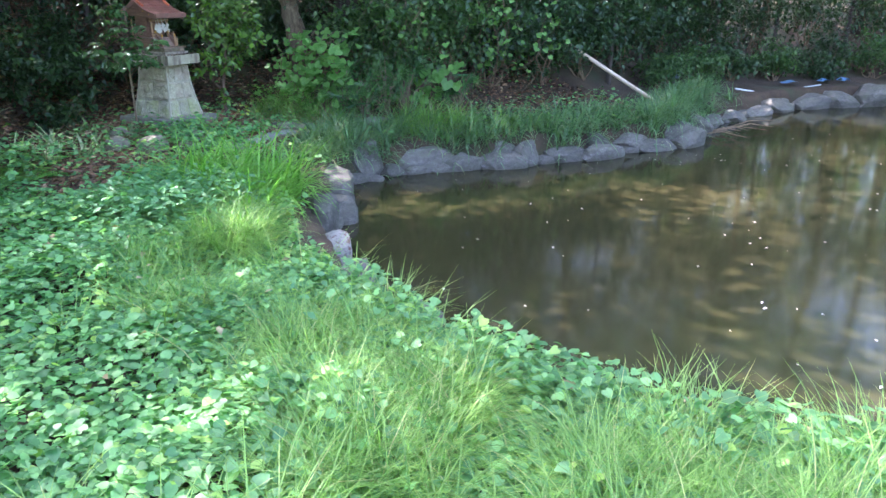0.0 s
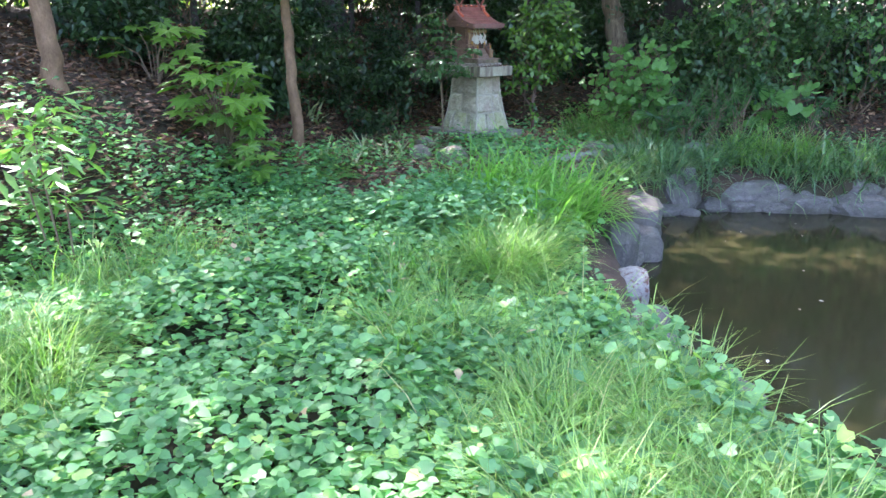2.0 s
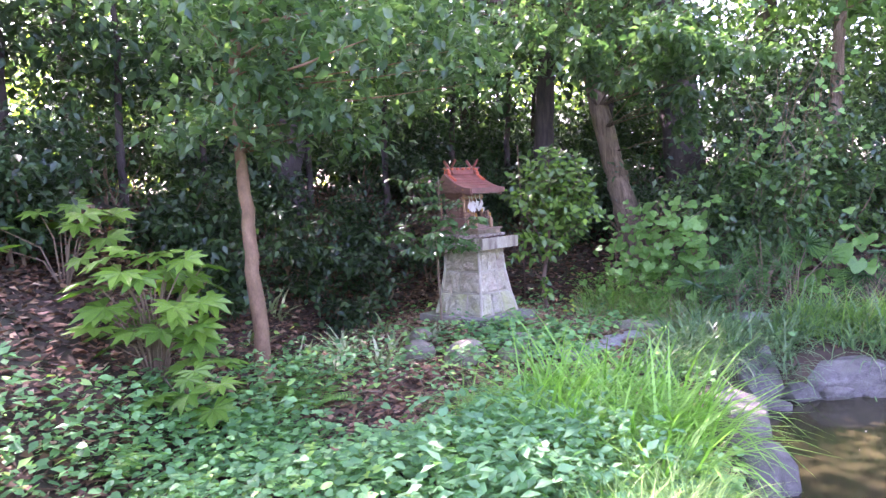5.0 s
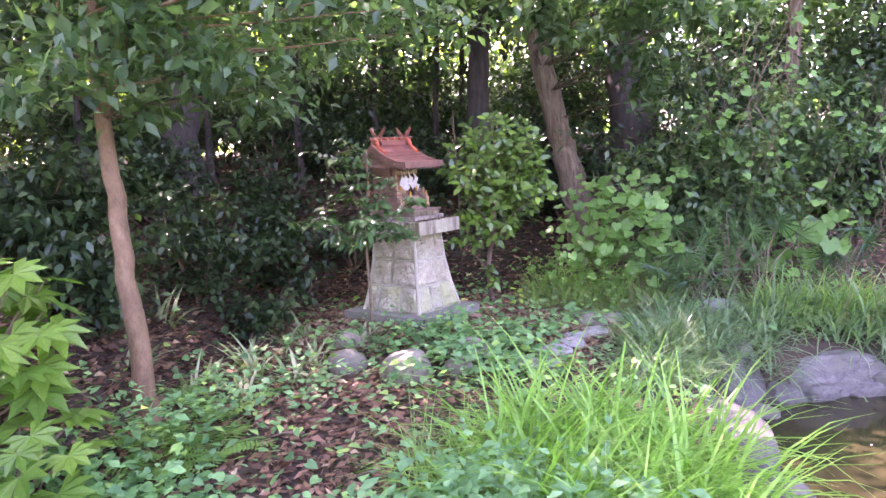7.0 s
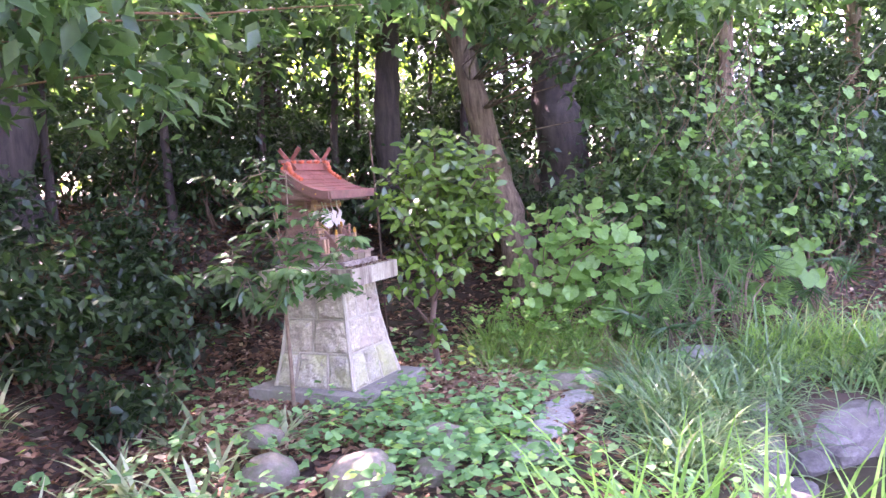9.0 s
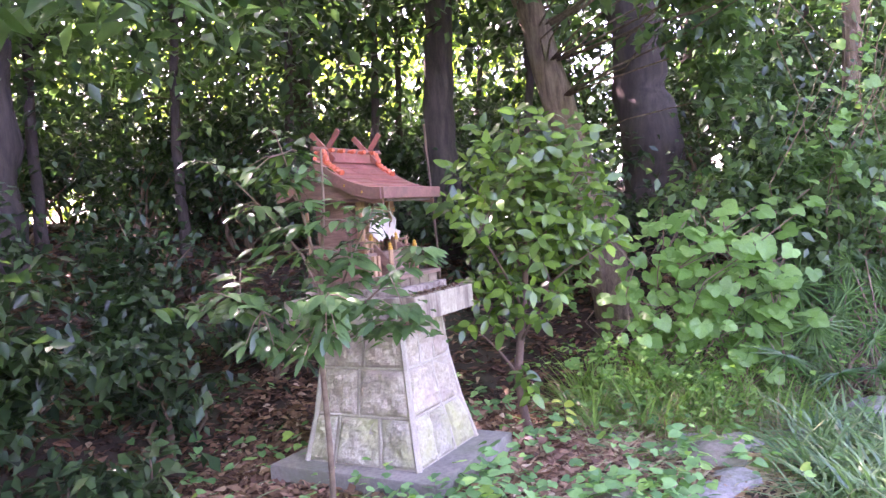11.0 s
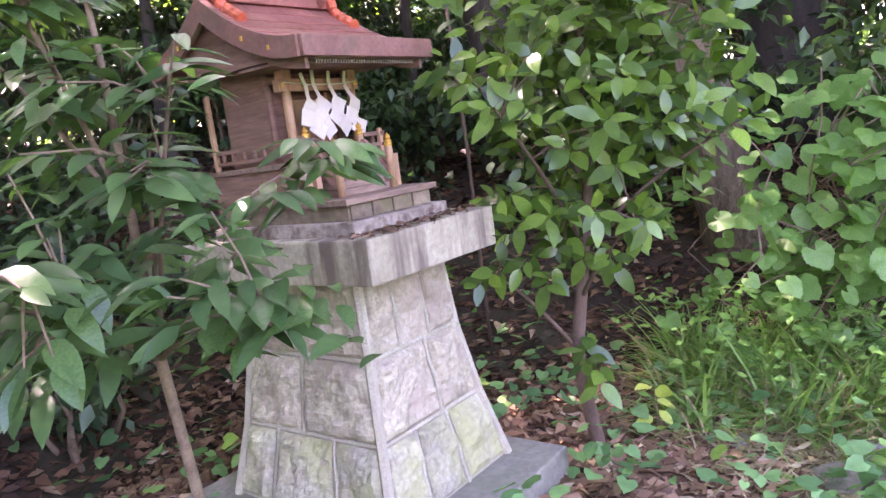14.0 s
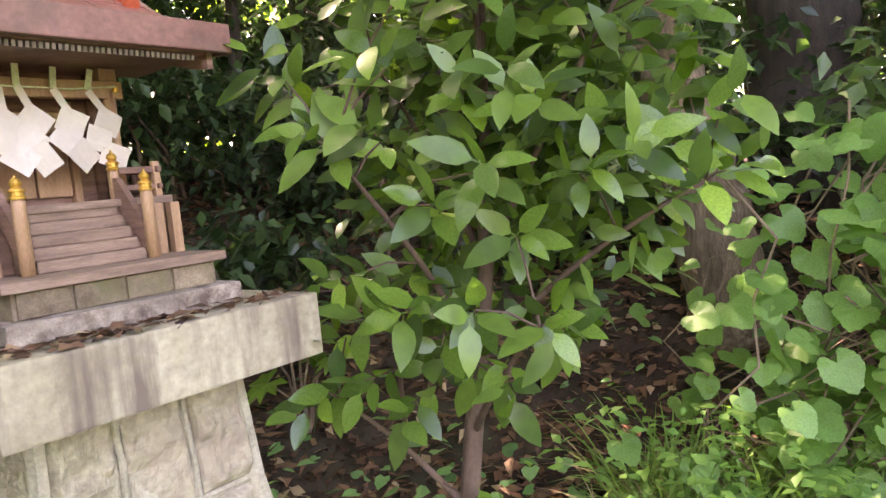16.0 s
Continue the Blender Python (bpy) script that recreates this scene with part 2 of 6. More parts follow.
L_LITTER = leaf_mat("fallen_leaf", (0.045, 0.020, 0.011), (0.27, 0.135, 0.070), 0.08, 0.7, odd=(0.52, 0.36, 0.22), glow=0.8)
L_LITTER2 = leaf_mat("tan_fallen_leaf", (0.10, 0.045, 0.024), (0.40, 0.23, 0.13), 0.08, 0.7, odd=(0.60, 0.46, 0.32), glow=0.8)
L_DRY = leaf_mat("dry_leaf", (0.30, 0.22, 0.11), (0.50, 0.40, 0.24), 0.2, 0.7, glow=0.8)

# water
M_WATER, nt, b = base_mat("murky_pond_water")
nz, rp = noise_ramp(nt, 0.35, [(0.35, (0.027, 0.025, 0.011)), (0.7, (0.040, 0.034, 0.015))], detail=3)
nt.links.new(rp.outputs["Color"], b.inputs["Base Color"])
b.inputs["Roughness"].default_value = 0.09
b.inputs["IOR"].default_value = 1.33
n2, r2 = noise_ramp(nt, 2.6, [(0, (0, 0, 0)), (1, (1, 1, 1))], detail=3)
bump(nt, b, n2.outputs["Fac"], 0.06, 0.012)


# ---- geometry helpers ----
class Geo:
    """Collects vertices and faces of one mesh."""

    def __init__(self):
        self.v, self.f = [], []

    def add(self, verts, faces):
        k = len(self.v)
        self.v += [tuple(p) for p in verts]
        self.f += [tuple(i + k for i in f) for f in faces]
        return self

    def box(self, lo, hi, m=None, cham=0.0):
        bm = bmesh.new()
        bmesh.ops.create_cube(bm, size=1.0)
        c, s = (Vector(lo) + Vector(hi)) / 2, Vector(hi) - Vector(lo)
        for p in bm.verts:
            p.co = Vector((p.co.x * s.x, p.co.y * s.y, p.co.z * s.z)) + c
        if cham:
            bmesh.ops.bevel(bm, geom=bm.edges[:], offset=cham, segments=2, profile=0.6, affect="EDGES")
        bm.verts.index_update()
        vs = [m @ p.co if m else p.co.copy() for p in bm.verts]
        fs = [[p.index for p in f.verts] for f in bm.faces]
        bm.free()
        return self.add(vs, fs)

    def tube(self, pts, radii, seg=8, cap=True):
        pts = [Vector(p) for p in pts]
        rings = []
        side = Vector((1, 0, 0))
        for i, p in enumerate(pts):
            d = (pts[min(i + 1, len(pts) - 1)] - pts[max(i - 1, 0)]).normalized()
            side = (side - d * side.dot(d))
            side = side.normalized() if side.length > 1e-4 else d.orthogonal().normalized()
            up = d.cross(side)
            r = radii[i] if hasattr(radii, "__len__") else radii
            rings.append([p + (side * math.cos(2 * math.pi * k / seg) + up * math.sin(2 * math.pi * k / seg)) * r for k in range(seg)])
        vs = [q for ring in rings for q in ring]
        fs = [(a * seg + k, a * seg + (k + 1) % seg, (a + 1) * seg + (k + 1) % seg, (a + 1) * seg + k) for a in range(len(pts) - 1) for k in range(seg)]
        if cap:
            fs += [tuple(range(seg - 1, -1, -1)), tuple((len(pts) - 1) * seg + k for k in range(seg))]
        return self.add(vs, fs)

    def lathe(self, prof, centre, seg=12):
        cx, cy = centre
        vs = [(cx + r * math.cos(2 * math.pi * k / seg), cy + r * math.sin(2 * math.pi * k / seg), z) for r, z in prof for k in range(seg)]
        fs = [(a * seg + k, a * seg + (k + 1) % seg, (a + 1) * seg + (k + 1) % seg, (a + 1) * seg + k) for a in range(len(prof) - 1) for k in range(seg)]
        fs += [tuple(range(seg - 1, -1, -1)), tuple((len(prof) - 1) * seg + k for k in range(seg))]
        return self.add(vs, fs)

    def mesh(self, name, mat, smooth=False):
        me = bpy.data.meshes.new(name)
        me.from_pydata(self.v, [], self.f)
        me.materials.append(mat)
        if smooth:
            me.polygons.foreach_set("use_smooth", [True] * len(me.polygons))
        me.update()
        return me


def part(name, geo, mat, parent, label="", smooth=False):
    ob = new(name, geo if isinstance(geo, bpy.types.Mesh) else geo.mesh(name, mat, smooth))
    ob.parent = parent
    return tagged(ob, label)


def thing(name, m, label, category, group="", kind=""):
    ob = new(name)
    ob.empty_display_size = 0.1
    ob.matrix_world = m
    return tagged(ob, label, category, group, kind)


def cloud(name, tmpl, P, D, U, S, mat, smooth=False):
    """One mesh of many copies of a small template: places P, tip directions D, upper sides U, sizes S."""
    tv, tf = np.array(tmpl[0], float), tmpl[1]
    D = D / (np.linalg.norm(D, axis=1, keepdims=True) + 1e-9)
    side = np.cross(D, U)
    side /= np.linalg.norm(side, axis=1, keepdims=True) + 1e-9
    N = np.cross(side, D)
    S = np.broadcast_to(np.asarray(S, float).reshape(len(P), -1), (len(P), 3))
    V = P[:, None, :] + tv[None, :, 0:1] * side[:, None, :] * S[:, None, 0:1] + tv[None, :, 1:2] * D[:, None, :] * S[:, None, 1:2] + tv[None, :, 2:3] * N[:, None, :] * S[:, None, 2:3]
    n, k = len(P), len(tv)
    me = bpy.data.meshes.new(name)
    sizes = np.array([len(f) for f in tf])
    loops = np.concatenate([np.array(f) for f in tf])
    allloops = (loops[None, :] + (np.arange(n) * k)[:, None]).ravel()
    tot = np.tile(sizes, n)
    start = np.concatenate([[0], np.cumsum(tot)[:-1]])
    me.vertices.add(n * k)
    me.vertices.foreach_set("co", V.ravel())
    me.loops.add(len(allloops))
    me.loops.foreach_set("vertex_index", allloops.astype(np.int32))
    me.polygons.add(len(tot))
    me.polygons.foreach_set("loop_start", start.astype(np.int32))
    me.polygons.foreach_set("loop_total", tot.astype(np.int32))
    if smooth:
        me.polygons.foreach_set("use_smooth", np.ones(len(tot), bool))
    me.materials.append(mat)
    me.update(calc_edges=True)
    return me


# leaf templates: length along +y, upper side +z
KITE = ([(0, 0, 0), (0.27, 0.42, 0.06), (0, 1, -0.10), (-0.27, 0.42, 0.06), (0, 0.5, 0.0)], [(0, 1, 4), (1, 2, 4), (2, 3, 4), (3, 0, 4)])
KITE2 = ([(0, 0, 0), (0.27, 0.42, 0.07), (0, 1, -0.10), (-0.27, 0.42, 0.07)], [(0, 1, 2), (0, 2, 3)])
HEART = ([(0, 0.02, 0), (0.30, -0.14, 0.03), (0.50, 0.18, 0.05), (0.36, 0.62, 0.03), (0, 1, -0.10), (-0.36, 0.62, 0.03), (-0.50, 0.18, 0.05), (-0.30, -0.14, 0.03), (0, 0.40, -0.02)],
         [(0, 1, 2, 8), (8, 2, 3), (8, 3, 4), (8, 4, 5), (8, 5, 6), (8, 6, 7, 0)])


def oval(droop, fold, w=0.21, n=6):
    """A smooth pointed oval leaf with a midrib fold and drooping tip, with a short stalk."""
    v, f = [], []
    for i in range(n + 1):
        t = i / n
        half = w * math.sin(math.pi * min(1, 0.06 + 0.94 * t) ** 0.85) ** 0.8 if 0 < i < n else (0.012 if i == 0 else 0.004)
        y, z = 0.12 + 0.88 * t, -droop * t * t
        v += [(-half, y, z + fold * half), (0, y, z), (half, y, z + fold * half)]
        if i:
            k = 3 * i
            f += [(k - 3, k - 2, k + 1, k), (k - 2, k - 1, k + 2, k + 1)]
    k = len(v)
    v += [(-0.01, 0, 0.0), (0.01, 0, 0.0)]
    f.append((k, k + 1, 2, 0))
    return v, f


def blade(bend, seg=4, w=1.0):
    v, f = [], []
    for i in range(seg + 1):
        t = i / seg
        a = bend * t
        y = math.sin(a) / bend if bend else t
        z = -(1 - math.cos(a)) / bend
        half = 0.5 * w * (1 - t ** 2.2) + 0.03
        v += [(-half, y, z), (half, y, z)]
        if i:
            f.append((2 * i - 2, 2 * i - 1, 2 * i + 1, 2 * i))
    return v, f


def star(lobes, deep, spread=250, fold=0.025):
    """A lobed leaf: lobes spread round the stalk's end."""
    v, f = [(0, 0.0, 0.0)], []
    a0 = -spread / 2
    ring = []
    for i in range(2 * lobes + 1):
        a = radians(a0 + spread * i / (2 * lobes))
        odd = i % 2
        r = (1 - 0.25 * abs(a) / math.pi) * (1.0 if odd else deep)
        v.append((r * math.sin(a) * 0.62, r * math.cos(a) * 0.62, fold if not odd else -0.05))
        ring.append(len(v) - 1)
    f += [(0, ring[i + 1], ring[i]) for i in range(len(ring) - 1)]
    return v, f


# ---- terrain: pond outline and hill foot in plan ----
POND = [(-0.50, 6.15), (-0.78, 6.9), (-0.74, 7.75), (-0.9, 8.85), (-0.55, 9.3), (0.06, 9.54), (0.73, 9.78), (1.6, 10.14), (2.2, 10.4), (3.0, 11.0), (3.7, 11.25), (4.35, 11.75),
        (4.9, 13.0), (6.1, 14.4), (7.2, 15.35), (8.5, 16.1), (10.1, 16.5), (14, 16.5), (16, 12), (15, 6), (11, 3.2), (6, 2.9), (3.0, 3.1), (2.1, 2.95), (1.45, 3.25), (0.85, 3.7), (0.35, 4.2), (-0.1, 4.9)]
FOOT = [(-4.2, -8), (-3.7, 2), (-3.45, 4.5), (-4.0, 6.4), (-4.7, 8.4), (-4.75, 9.9), (-3.7, 11.1), (-2.2, 11.1), (-0.8, 11.0), (0.6, 11.6), (3.0, 13.4), (5.2, 16.2), (9, 18.2), (16, 18.5), (40, 18.5), (40, 90), (-90, 90), (-90, -8)]


def poly_dist(poly, x, y):
    """Signed distance to a closed outline; positive inside."""
    p = np.array(poly)
    q = np.roll(p, -1, axis=0)
    best = np.full(x.shape, 1e9)
    inside = np.zeros(x.shape, bool)
    for (ax, ay), (bx, by) in zip(p, q):
        ex, ey = bx - ax, by - ay
        t = np.clip(((x - ax) * ex + (y - ay) * ey) / (ex * ex + ey * ey), 0, 1)
        best = np.minimum(best, np.hypot(x - ax - t * ex, y - ay - t * ey))
        if ay != by:
            inside ^= ((ay > y) != (by > y)) & (x < ex * (y - ay) / (by - ay) + ax)
    return np.where(inside, best, -best)


def waves(x, y):
    return np.sin(1.7 * x + 0.6 * y) * np.cos(1.3 * y - 0.5 * x) + 0.5 * np.sin(4.1 * x - 2.3 * y + 1) + 0.35 * np.sin(7.3 * y + 3.1 * x)


def height(x, y):
    x, y = np.asarray(x, float), np.asarray(y, float)
    d = -poly_dist(POND, x, y)
    bank = 0.36 + 0.20 * np.clip((d - 0.2) / 2.0, 0, 1)
    shore = np.clip((d + 0.10) / 0.42, 0, 1)
    z = -0.5 + (bank + 0.5) * shore * shore * (3 - 2 * shore)
    h = np.clip(poly_dist(FOOT, x, y), 0, None)
    z = z + 1.9 * (1 - np.exp(-0.45 * h * h / (h + 0.3)))
    near = np.exp(-(((x + 3.5) / 1.0) ** 2 + ((y - 9.8) / 0.9) ** 2))
    return z + 0.022 * waves(x, y) * shore + 0.07 * near * (h < 1.2)


def axis_coords(lo, hi, step, far):
    c = list(np.arange(lo, hi + 1e-6, step))
    out, s = [], step
    while (out[-1] if out else hi) < far:
        s *= 1.35
        out.append((out[-1] if out else hi) + s)
    left, s = [], step
    while (left[-1] if left else lo) > -far:
        s *= 1.35
        left.append((left[-1] if left else lo) - s)
    return np.array(left[::-1] + c + out)


gx, gy = axis_coords(-8, 9, 0.12, 400), axis_coords(-2, 17, 0.12, 400)
X, Y = np.meshgrid(gx, gy)
Z = height(X, Y)
nx, ny = len(gx), len(gy)
idx = np.arange(nx * ny).reshape(ny, nx)
quads = np.stack([idx[:-1, :-1], idx[:-1, 1:], idx[1:, 1:], idx[1:, :-1]], -1).reshape(-1, 4)
me = bpy.data.meshes.new("ground")
me.from_pydata(np.stack([X, Y, Z], -1).reshape(-1, 3).tolist(), [], quads.tolist())
me.materials.append(M_SOIL)
me.polygons.foreach_set("use_smooth", [True] * len(me.polygons))
ground = tagged(new("ground", me), "dark soil bank rising into a wooded slope", "ground", kind="structure")
g = Geo()
g.add([(-3, -1, 0), (20, -1, 0), (20, 20, 0), (-3, 20, 0)], [(0, 1, 2, 3)])
tagged(new("water", g.mesh("water", M_WATER)), "murky olive-brown still pond water", "pond", kind="structure")

rng = np.random.default_rng(7)


def hz(x, y):
    return float(height(np.array([x]), np.array([y]))[0])


def scatter(n, box, keep):
    """n places in a plan rectangle, kept with the chance that keep(x, y) gives."""
    xs, ys = np.empty(0), np.empty(0)
    while len(xs) < n:
        x, y = rng.uniform(box[0], box[1], 4 * n), rng.uniform(box[2], box[3], 4 * n)
        ok = rng.random(4 * n) < keep(x, y)
        xs, ys = np.append(xs, x[ok]), np.append(ys, y[ok])
        if ok.sum() < 3:
            break
    return xs[:n], ys[:n]


def rand_dirs(n, tilt_lo, tilt_hi):
    """Directions with a random bearing and an elevation in degrees."""
    a, e = rng.uniform(0, 2 * np.pi, n), np.radians(rng.uniform(tilt_lo, tilt_hi, n))
    return np.stack([np.cos(a) * np.cos(e), np.sin(a) * np.cos(e), np.sin(e)], -1)


UPV = np.array([0.0, 0.0, 1.0])


def ups(n, wobble=0.4):
    u = rng.normal(0, wobble, (n, 3))
    u[:, 2] = 1
    return u


# ---- rocks round the pond ----
def rock_mesh(seed, sharp=0.5, sub=3, boxy=3.6):
    r = np.random.default_rng(seed)
    bm = bmesh.new()
    bmesh.ops.create_icosphere(bm, subdivisions=sub, radius=1.0)
    off = Vector(r.uniform(-50, 50, 3))
    cuts = [(Vector(r.normal(0, 1, 3)).normalized(), r.uniform(0.66, 0.98)) for _ in range(13)]
    for p in bm.verts:
        c = p.co.copy()
        c /= (abs(c.x) ** boxy + abs(c.y) ** boxy + abs(c.z) ** boxy) ** (1 / boxy)
        for nrm, lim in cuts:
            over = c.dot(nrm) - lim
            if over > 0:
                c -= nrm * over * sharp * 1.6
        c *= 1 + 0.13 * noise.noise(c * 1.6 + off) + 0.05 * noise.noise(c * 4.5 + off) + 0.02 * noise.noise(c * 11 + off)
        p.co = c
    me = bpy.data.meshes.new("rock")
    bm.to_mesh(me)
    bm.free()
    me.polygons.foreach_set("use_smooth", [True] * len(me.polygons))
    if sharp > 0.3:
        me.set_sharp_from_angle(angle=radians(19))
    return me


ROCK_M = [rock_mesh(s, 0.625) for s in range(6)]
PALE_M = [rock_mesh(61, 0.625)]
PALE_M[0].materials.append(M_PALE)
STONE_M = [rock_mesh(20 + s, 0.08, 3, 2.15) for s in range(4)]
for me in ROCK_M:
    me.materials.append(M_ROCK)
FLAT_M = [rock_mesh(30 + s, 0.3, 3, 2.8) for s in range(3)]
for me in FLAT_M:
    me.materials.append(M_FLAT)
for me in STONE_M:
    me.materials.append(M_STONE)


def rock(x, y, z, sx, sy, sz, turn, k, label, name="pond_rock", group="rocks edging the pond", meshes=ROCK_M, tip=(0, 0), grow=1.0):
    ob = new(name, meshes[k % len(meshes)])
    ob.matrix_world = pose(x, y, z, tip[0], tip[1], turn) @ Matrix.Diagonal((sx * grow, sy * grow, sz * grow, 1))
    return tagged(ob, label, "rock", group)


GREY = "grey angular rock at the pond's edge"
for i, (x, y, z, sx, sy, sz, turn) in enumerate([
        (-0.70, 6.05, 0.08, 0.20, 0.18, 0.21, 40), (-0.95, 6.82, 0.11, 0.21, 0.18, 0.31, 60), (-0.98, 7.42, 0.05, 0.29, 0.23, 0.20, 10), (-1.18, 8.22, 0.15, 0.33, 0.48, 0.24, 12),
        (-0.82, 9.50, 0.12, 0.30, 0.27, 0.32, 40), (-0.12, 9.84, 0.03, 0.47, 0.28, 0.27, 15), (0.52, 10.2, 0.10, 0.40, 0.26, 0.26, 25), (0.50, 9.86, 0.02, 0.30, 0.17, 0.16, 15),
        (1.05, 10.28, 0.12, 0.34, 0.22, 0.22, 20), (1.05, 10.05, 0.04, 0.36, 0.2, 0.20, 18), (1.45, 10.28, 0.06, 0.24, 0.2, 0.25, 40), (1.98, 10.52, 0.03, 0.40, 0.2, 0.17, 22),
        (2.55, 10.98, 0.16, 0.24, 0.2, 0.16, 30), (2.62, 10.72, 0.02, 0.40, 0.2, 0.17, 25), (3.15, 11.32, 0.12, 0.32, 0.2, 0.15, 20), (3.85, 11.85, 0.16, 0.42, 0.24, 0.18, 15),
        (3.60, 11.38, 0.01, 0.38, 0.2, 0.15, 12), (4.18, 11.76, 0.04, 0.36, 0.26, 0.22, 35), (4.65, 12.75, 0.08, 0.35, 0.32, 0.25, 60), (5.15, 13.55, 0.02, 0.30, 0.24, 0.18, 45),
        (5.85, 14.3, 0.02, 0.34, 0.24, 0.17, 40), (6.55, 15.0, 0.0, 0.42, 0.24, 0.16, 35), (7.3, 15.55, 0.04, 0.5, 0.3, 0.2, 30), (8.1, 16.0, 0.04, 0.5, 0.3, 0.22, 20),
        (8.95, 16.35, 0.05, 0.55, 0.35, 0.25, 15), (9.8, 16.6, 0.1, 0.55, 0.4, 0.32, 10), (10.8, 16.75, 0.08, 0.6, 0.4, 0.3, 0), (11.9, 16.8, 0.06, 0.6, 0.4, 0.3, 0),
        (-0.42, 5.45, 0.02, 0.30, 0.24, 0.22, 60), (0.02, 4.72, -0.02, 0.3, 0.24, 0.2, 40), (0.62, 3.95, -0.05, 0.3, 0.22, 0.22, 30), (1.92, 3.0, 0.0, 0.42, 0.3, 0.30, 10),
        (3.2, 3.0, -0.02, 0.4, 0.3, 0.25, 0), (-0.66, 9.18, 0.0, 0.12, 0.1, 0.06, 0)]):
    rock(x, y, z, sx, sy, sz, turn, i, "pale rock spattered with brown dirt at the pond's edge" if i == 0 else GREY, meshes=PALE_M if i == 0 else ROCK_M, tip=((i * 37) % 15 - 7, (i * 53) % 15 - 7), grow=1.12)
for i, ((x0, y0), (x1, y1)) in enumerate(zip(POND[:16], POND[1:17])):
    for k in range(1 + int(math.hypot(x1 - x0, y1 - y0) / 0.45)):
        u = (k + 0.5) / (1 + int(math.hypot(x1 - x0, y1 - y0) / 0.45))
        nxx, nyy = -(y1 - y0), x1 - x0
        q = math.hypot(nxx, nyy)
        px, py = x0 + (x1 - x0) * u + 0.14 * nxx / q, y0 + (y1 - y0) * u + 0.14 * nyy / q
        rock(px, py, 0.02 - 0.02 * (k % 2), 0.19, 0.13, 0.12, math.degrees(math.atan2(y1 - y0, x1 - x0)), i * 3 + k, "small grey rock wedged low at the waterline", tip=((i * 31 + k * 17) % 21 - 10, (i * 13 + k * 29) % 21 - 10))
for i, (x, y, r, turn, flat) in enumerate([(-3.68, 8.40, 0.13, 20, 0.9), (-3.16, 8.20, 0.165, 60, 0.85), (-2.78, 8.64, 0.145, 10, 0.9), (-2.80, 8.30, 0.10, 40, 0.85), (-3.86, 8.86, 0.115, 0, 0.8), (-2.98, 8.74, 0.10, 70, 0.75),
                                        (-1.95, 9.88, 0.15, 15, 0.62), (-2.56, 9.32, 0.13, 70, 0.6), (-1.90, 9.66, 0.12, 30, 0.4), (-2.04, 9.52, 0.12, 45, 0.35), (-2.12, 9.30, 0.14, 10, 0.3), (-2.2, 9.02, 0.16, 45, 0.25), (-2.32, 8.72, 0.17, 10, 0.25), (-2.12, 10.0, 0.11, 0, 0.55),
                                        (-1.75, 10.15, 0.15, 20, 0.35), (-2.0, 10.22, 0.12, 80, 0.4), (-2.42, 10.3, 0.10, 5, 0.3), (-1.4, 10.3, 0.14, 50, 0.3), (-0.75, 10.65, 0.20, 20, 0.5)]):
    rounded = flat > 0.5
    rock(x, y, hz(x, y) + r * flat * (0.42 if rounded else 0.35), r * 1.15, r, r * flat, turn, i, "rounded grey-brown stone bedded in the soil" if rounded else "flat grey stepping stone sunk in the bank", "round_stone" if rounded else "flat_stone", "stones on the bank", STONE_M if rounded else FLAT_M)

# ---- stone pedestal ----
SHRINE = pose(-3.22, 9.655, 0, 0, 0, 65.2)     # x along the front, y inwards from the cap's front edge
pedestal = thing("stone_pedestal", SHRINE @ pose(0, 0.40, 0.62), "grey rough-faced stone block pedestal flaring towards its mossy foot", "pedestal")
PZ0 = 0.62
LEVELS = [(0.725, 0.286, 0.338), (0.958, 0.235, 0.291), (1.19, 0.198, 0.258), (1.427, 0.184, 0.240)]


def panel(c00, c10, c11, c01, seed, depth=0.012, nu=20, nv=16):
    """A rough-faced block filling four corners, its face broken unevenly and proud of its edges."""
    a, b2, c, d = (Vector(p) for p in (c00, c10, c11, c01))
    nrm = (b2 - a).cross(d - a).normalized()
    off = Vector((seed * 3.7, seed * 1.3, seed * 7.1))
    vs = []
    for j in range(nv + 1):
        for i in range(nu + 1):
            u, w = i / nu, j / nv
            p = a.lerp(b2, u).lerp(d.lerp(c, u), w)
            edge = min(1, 14 * min(u, 1 - u)) * min(1, 12 * min(w, 1 - w))
            q = p * 8 + off
            ridge = 1 - abs(noise.noise(q * 0.9 + off))
            k = 0.30 + 0.9 * noise.noise(q) + 0.45 * ridge * ridge + 0.42 * noise.noise(q * 3.1) + 0.26 * noise.noise(q * 8)
            vs.append(p + nrm * (depth * edge * k + 0.001 * edge))
    fs = [(j * (nu + 1) + i, j * (nu + 1) + i + 1, (j + 1) * (nu + 1) + i + 1, (j + 1) * (nu + 1) + i) for j in range(nv) for i in range(nu)]
    return vs, fs


def shell(levels, grow):
    g = Geo()
    vs = [(sx * (w + grow), sy * (d + grow), z - PZ0) for z, w, d in levels for sx, sy in ((-1, -1), (1, -1), (1, 1), (-1, 1))]
    fs = [(4 * a + k, 4 * a + (k + 1) % 4, 4 * a + 4 + (k + 1) % 4, 4 * a + 4 + k) for a in range(len(levels) - 1) for k in range(4)]
    return g.add(vs, fs + [(3, 2, 1, 0), tuple(4 * len(levels) - 4 + k for k in range(4))])


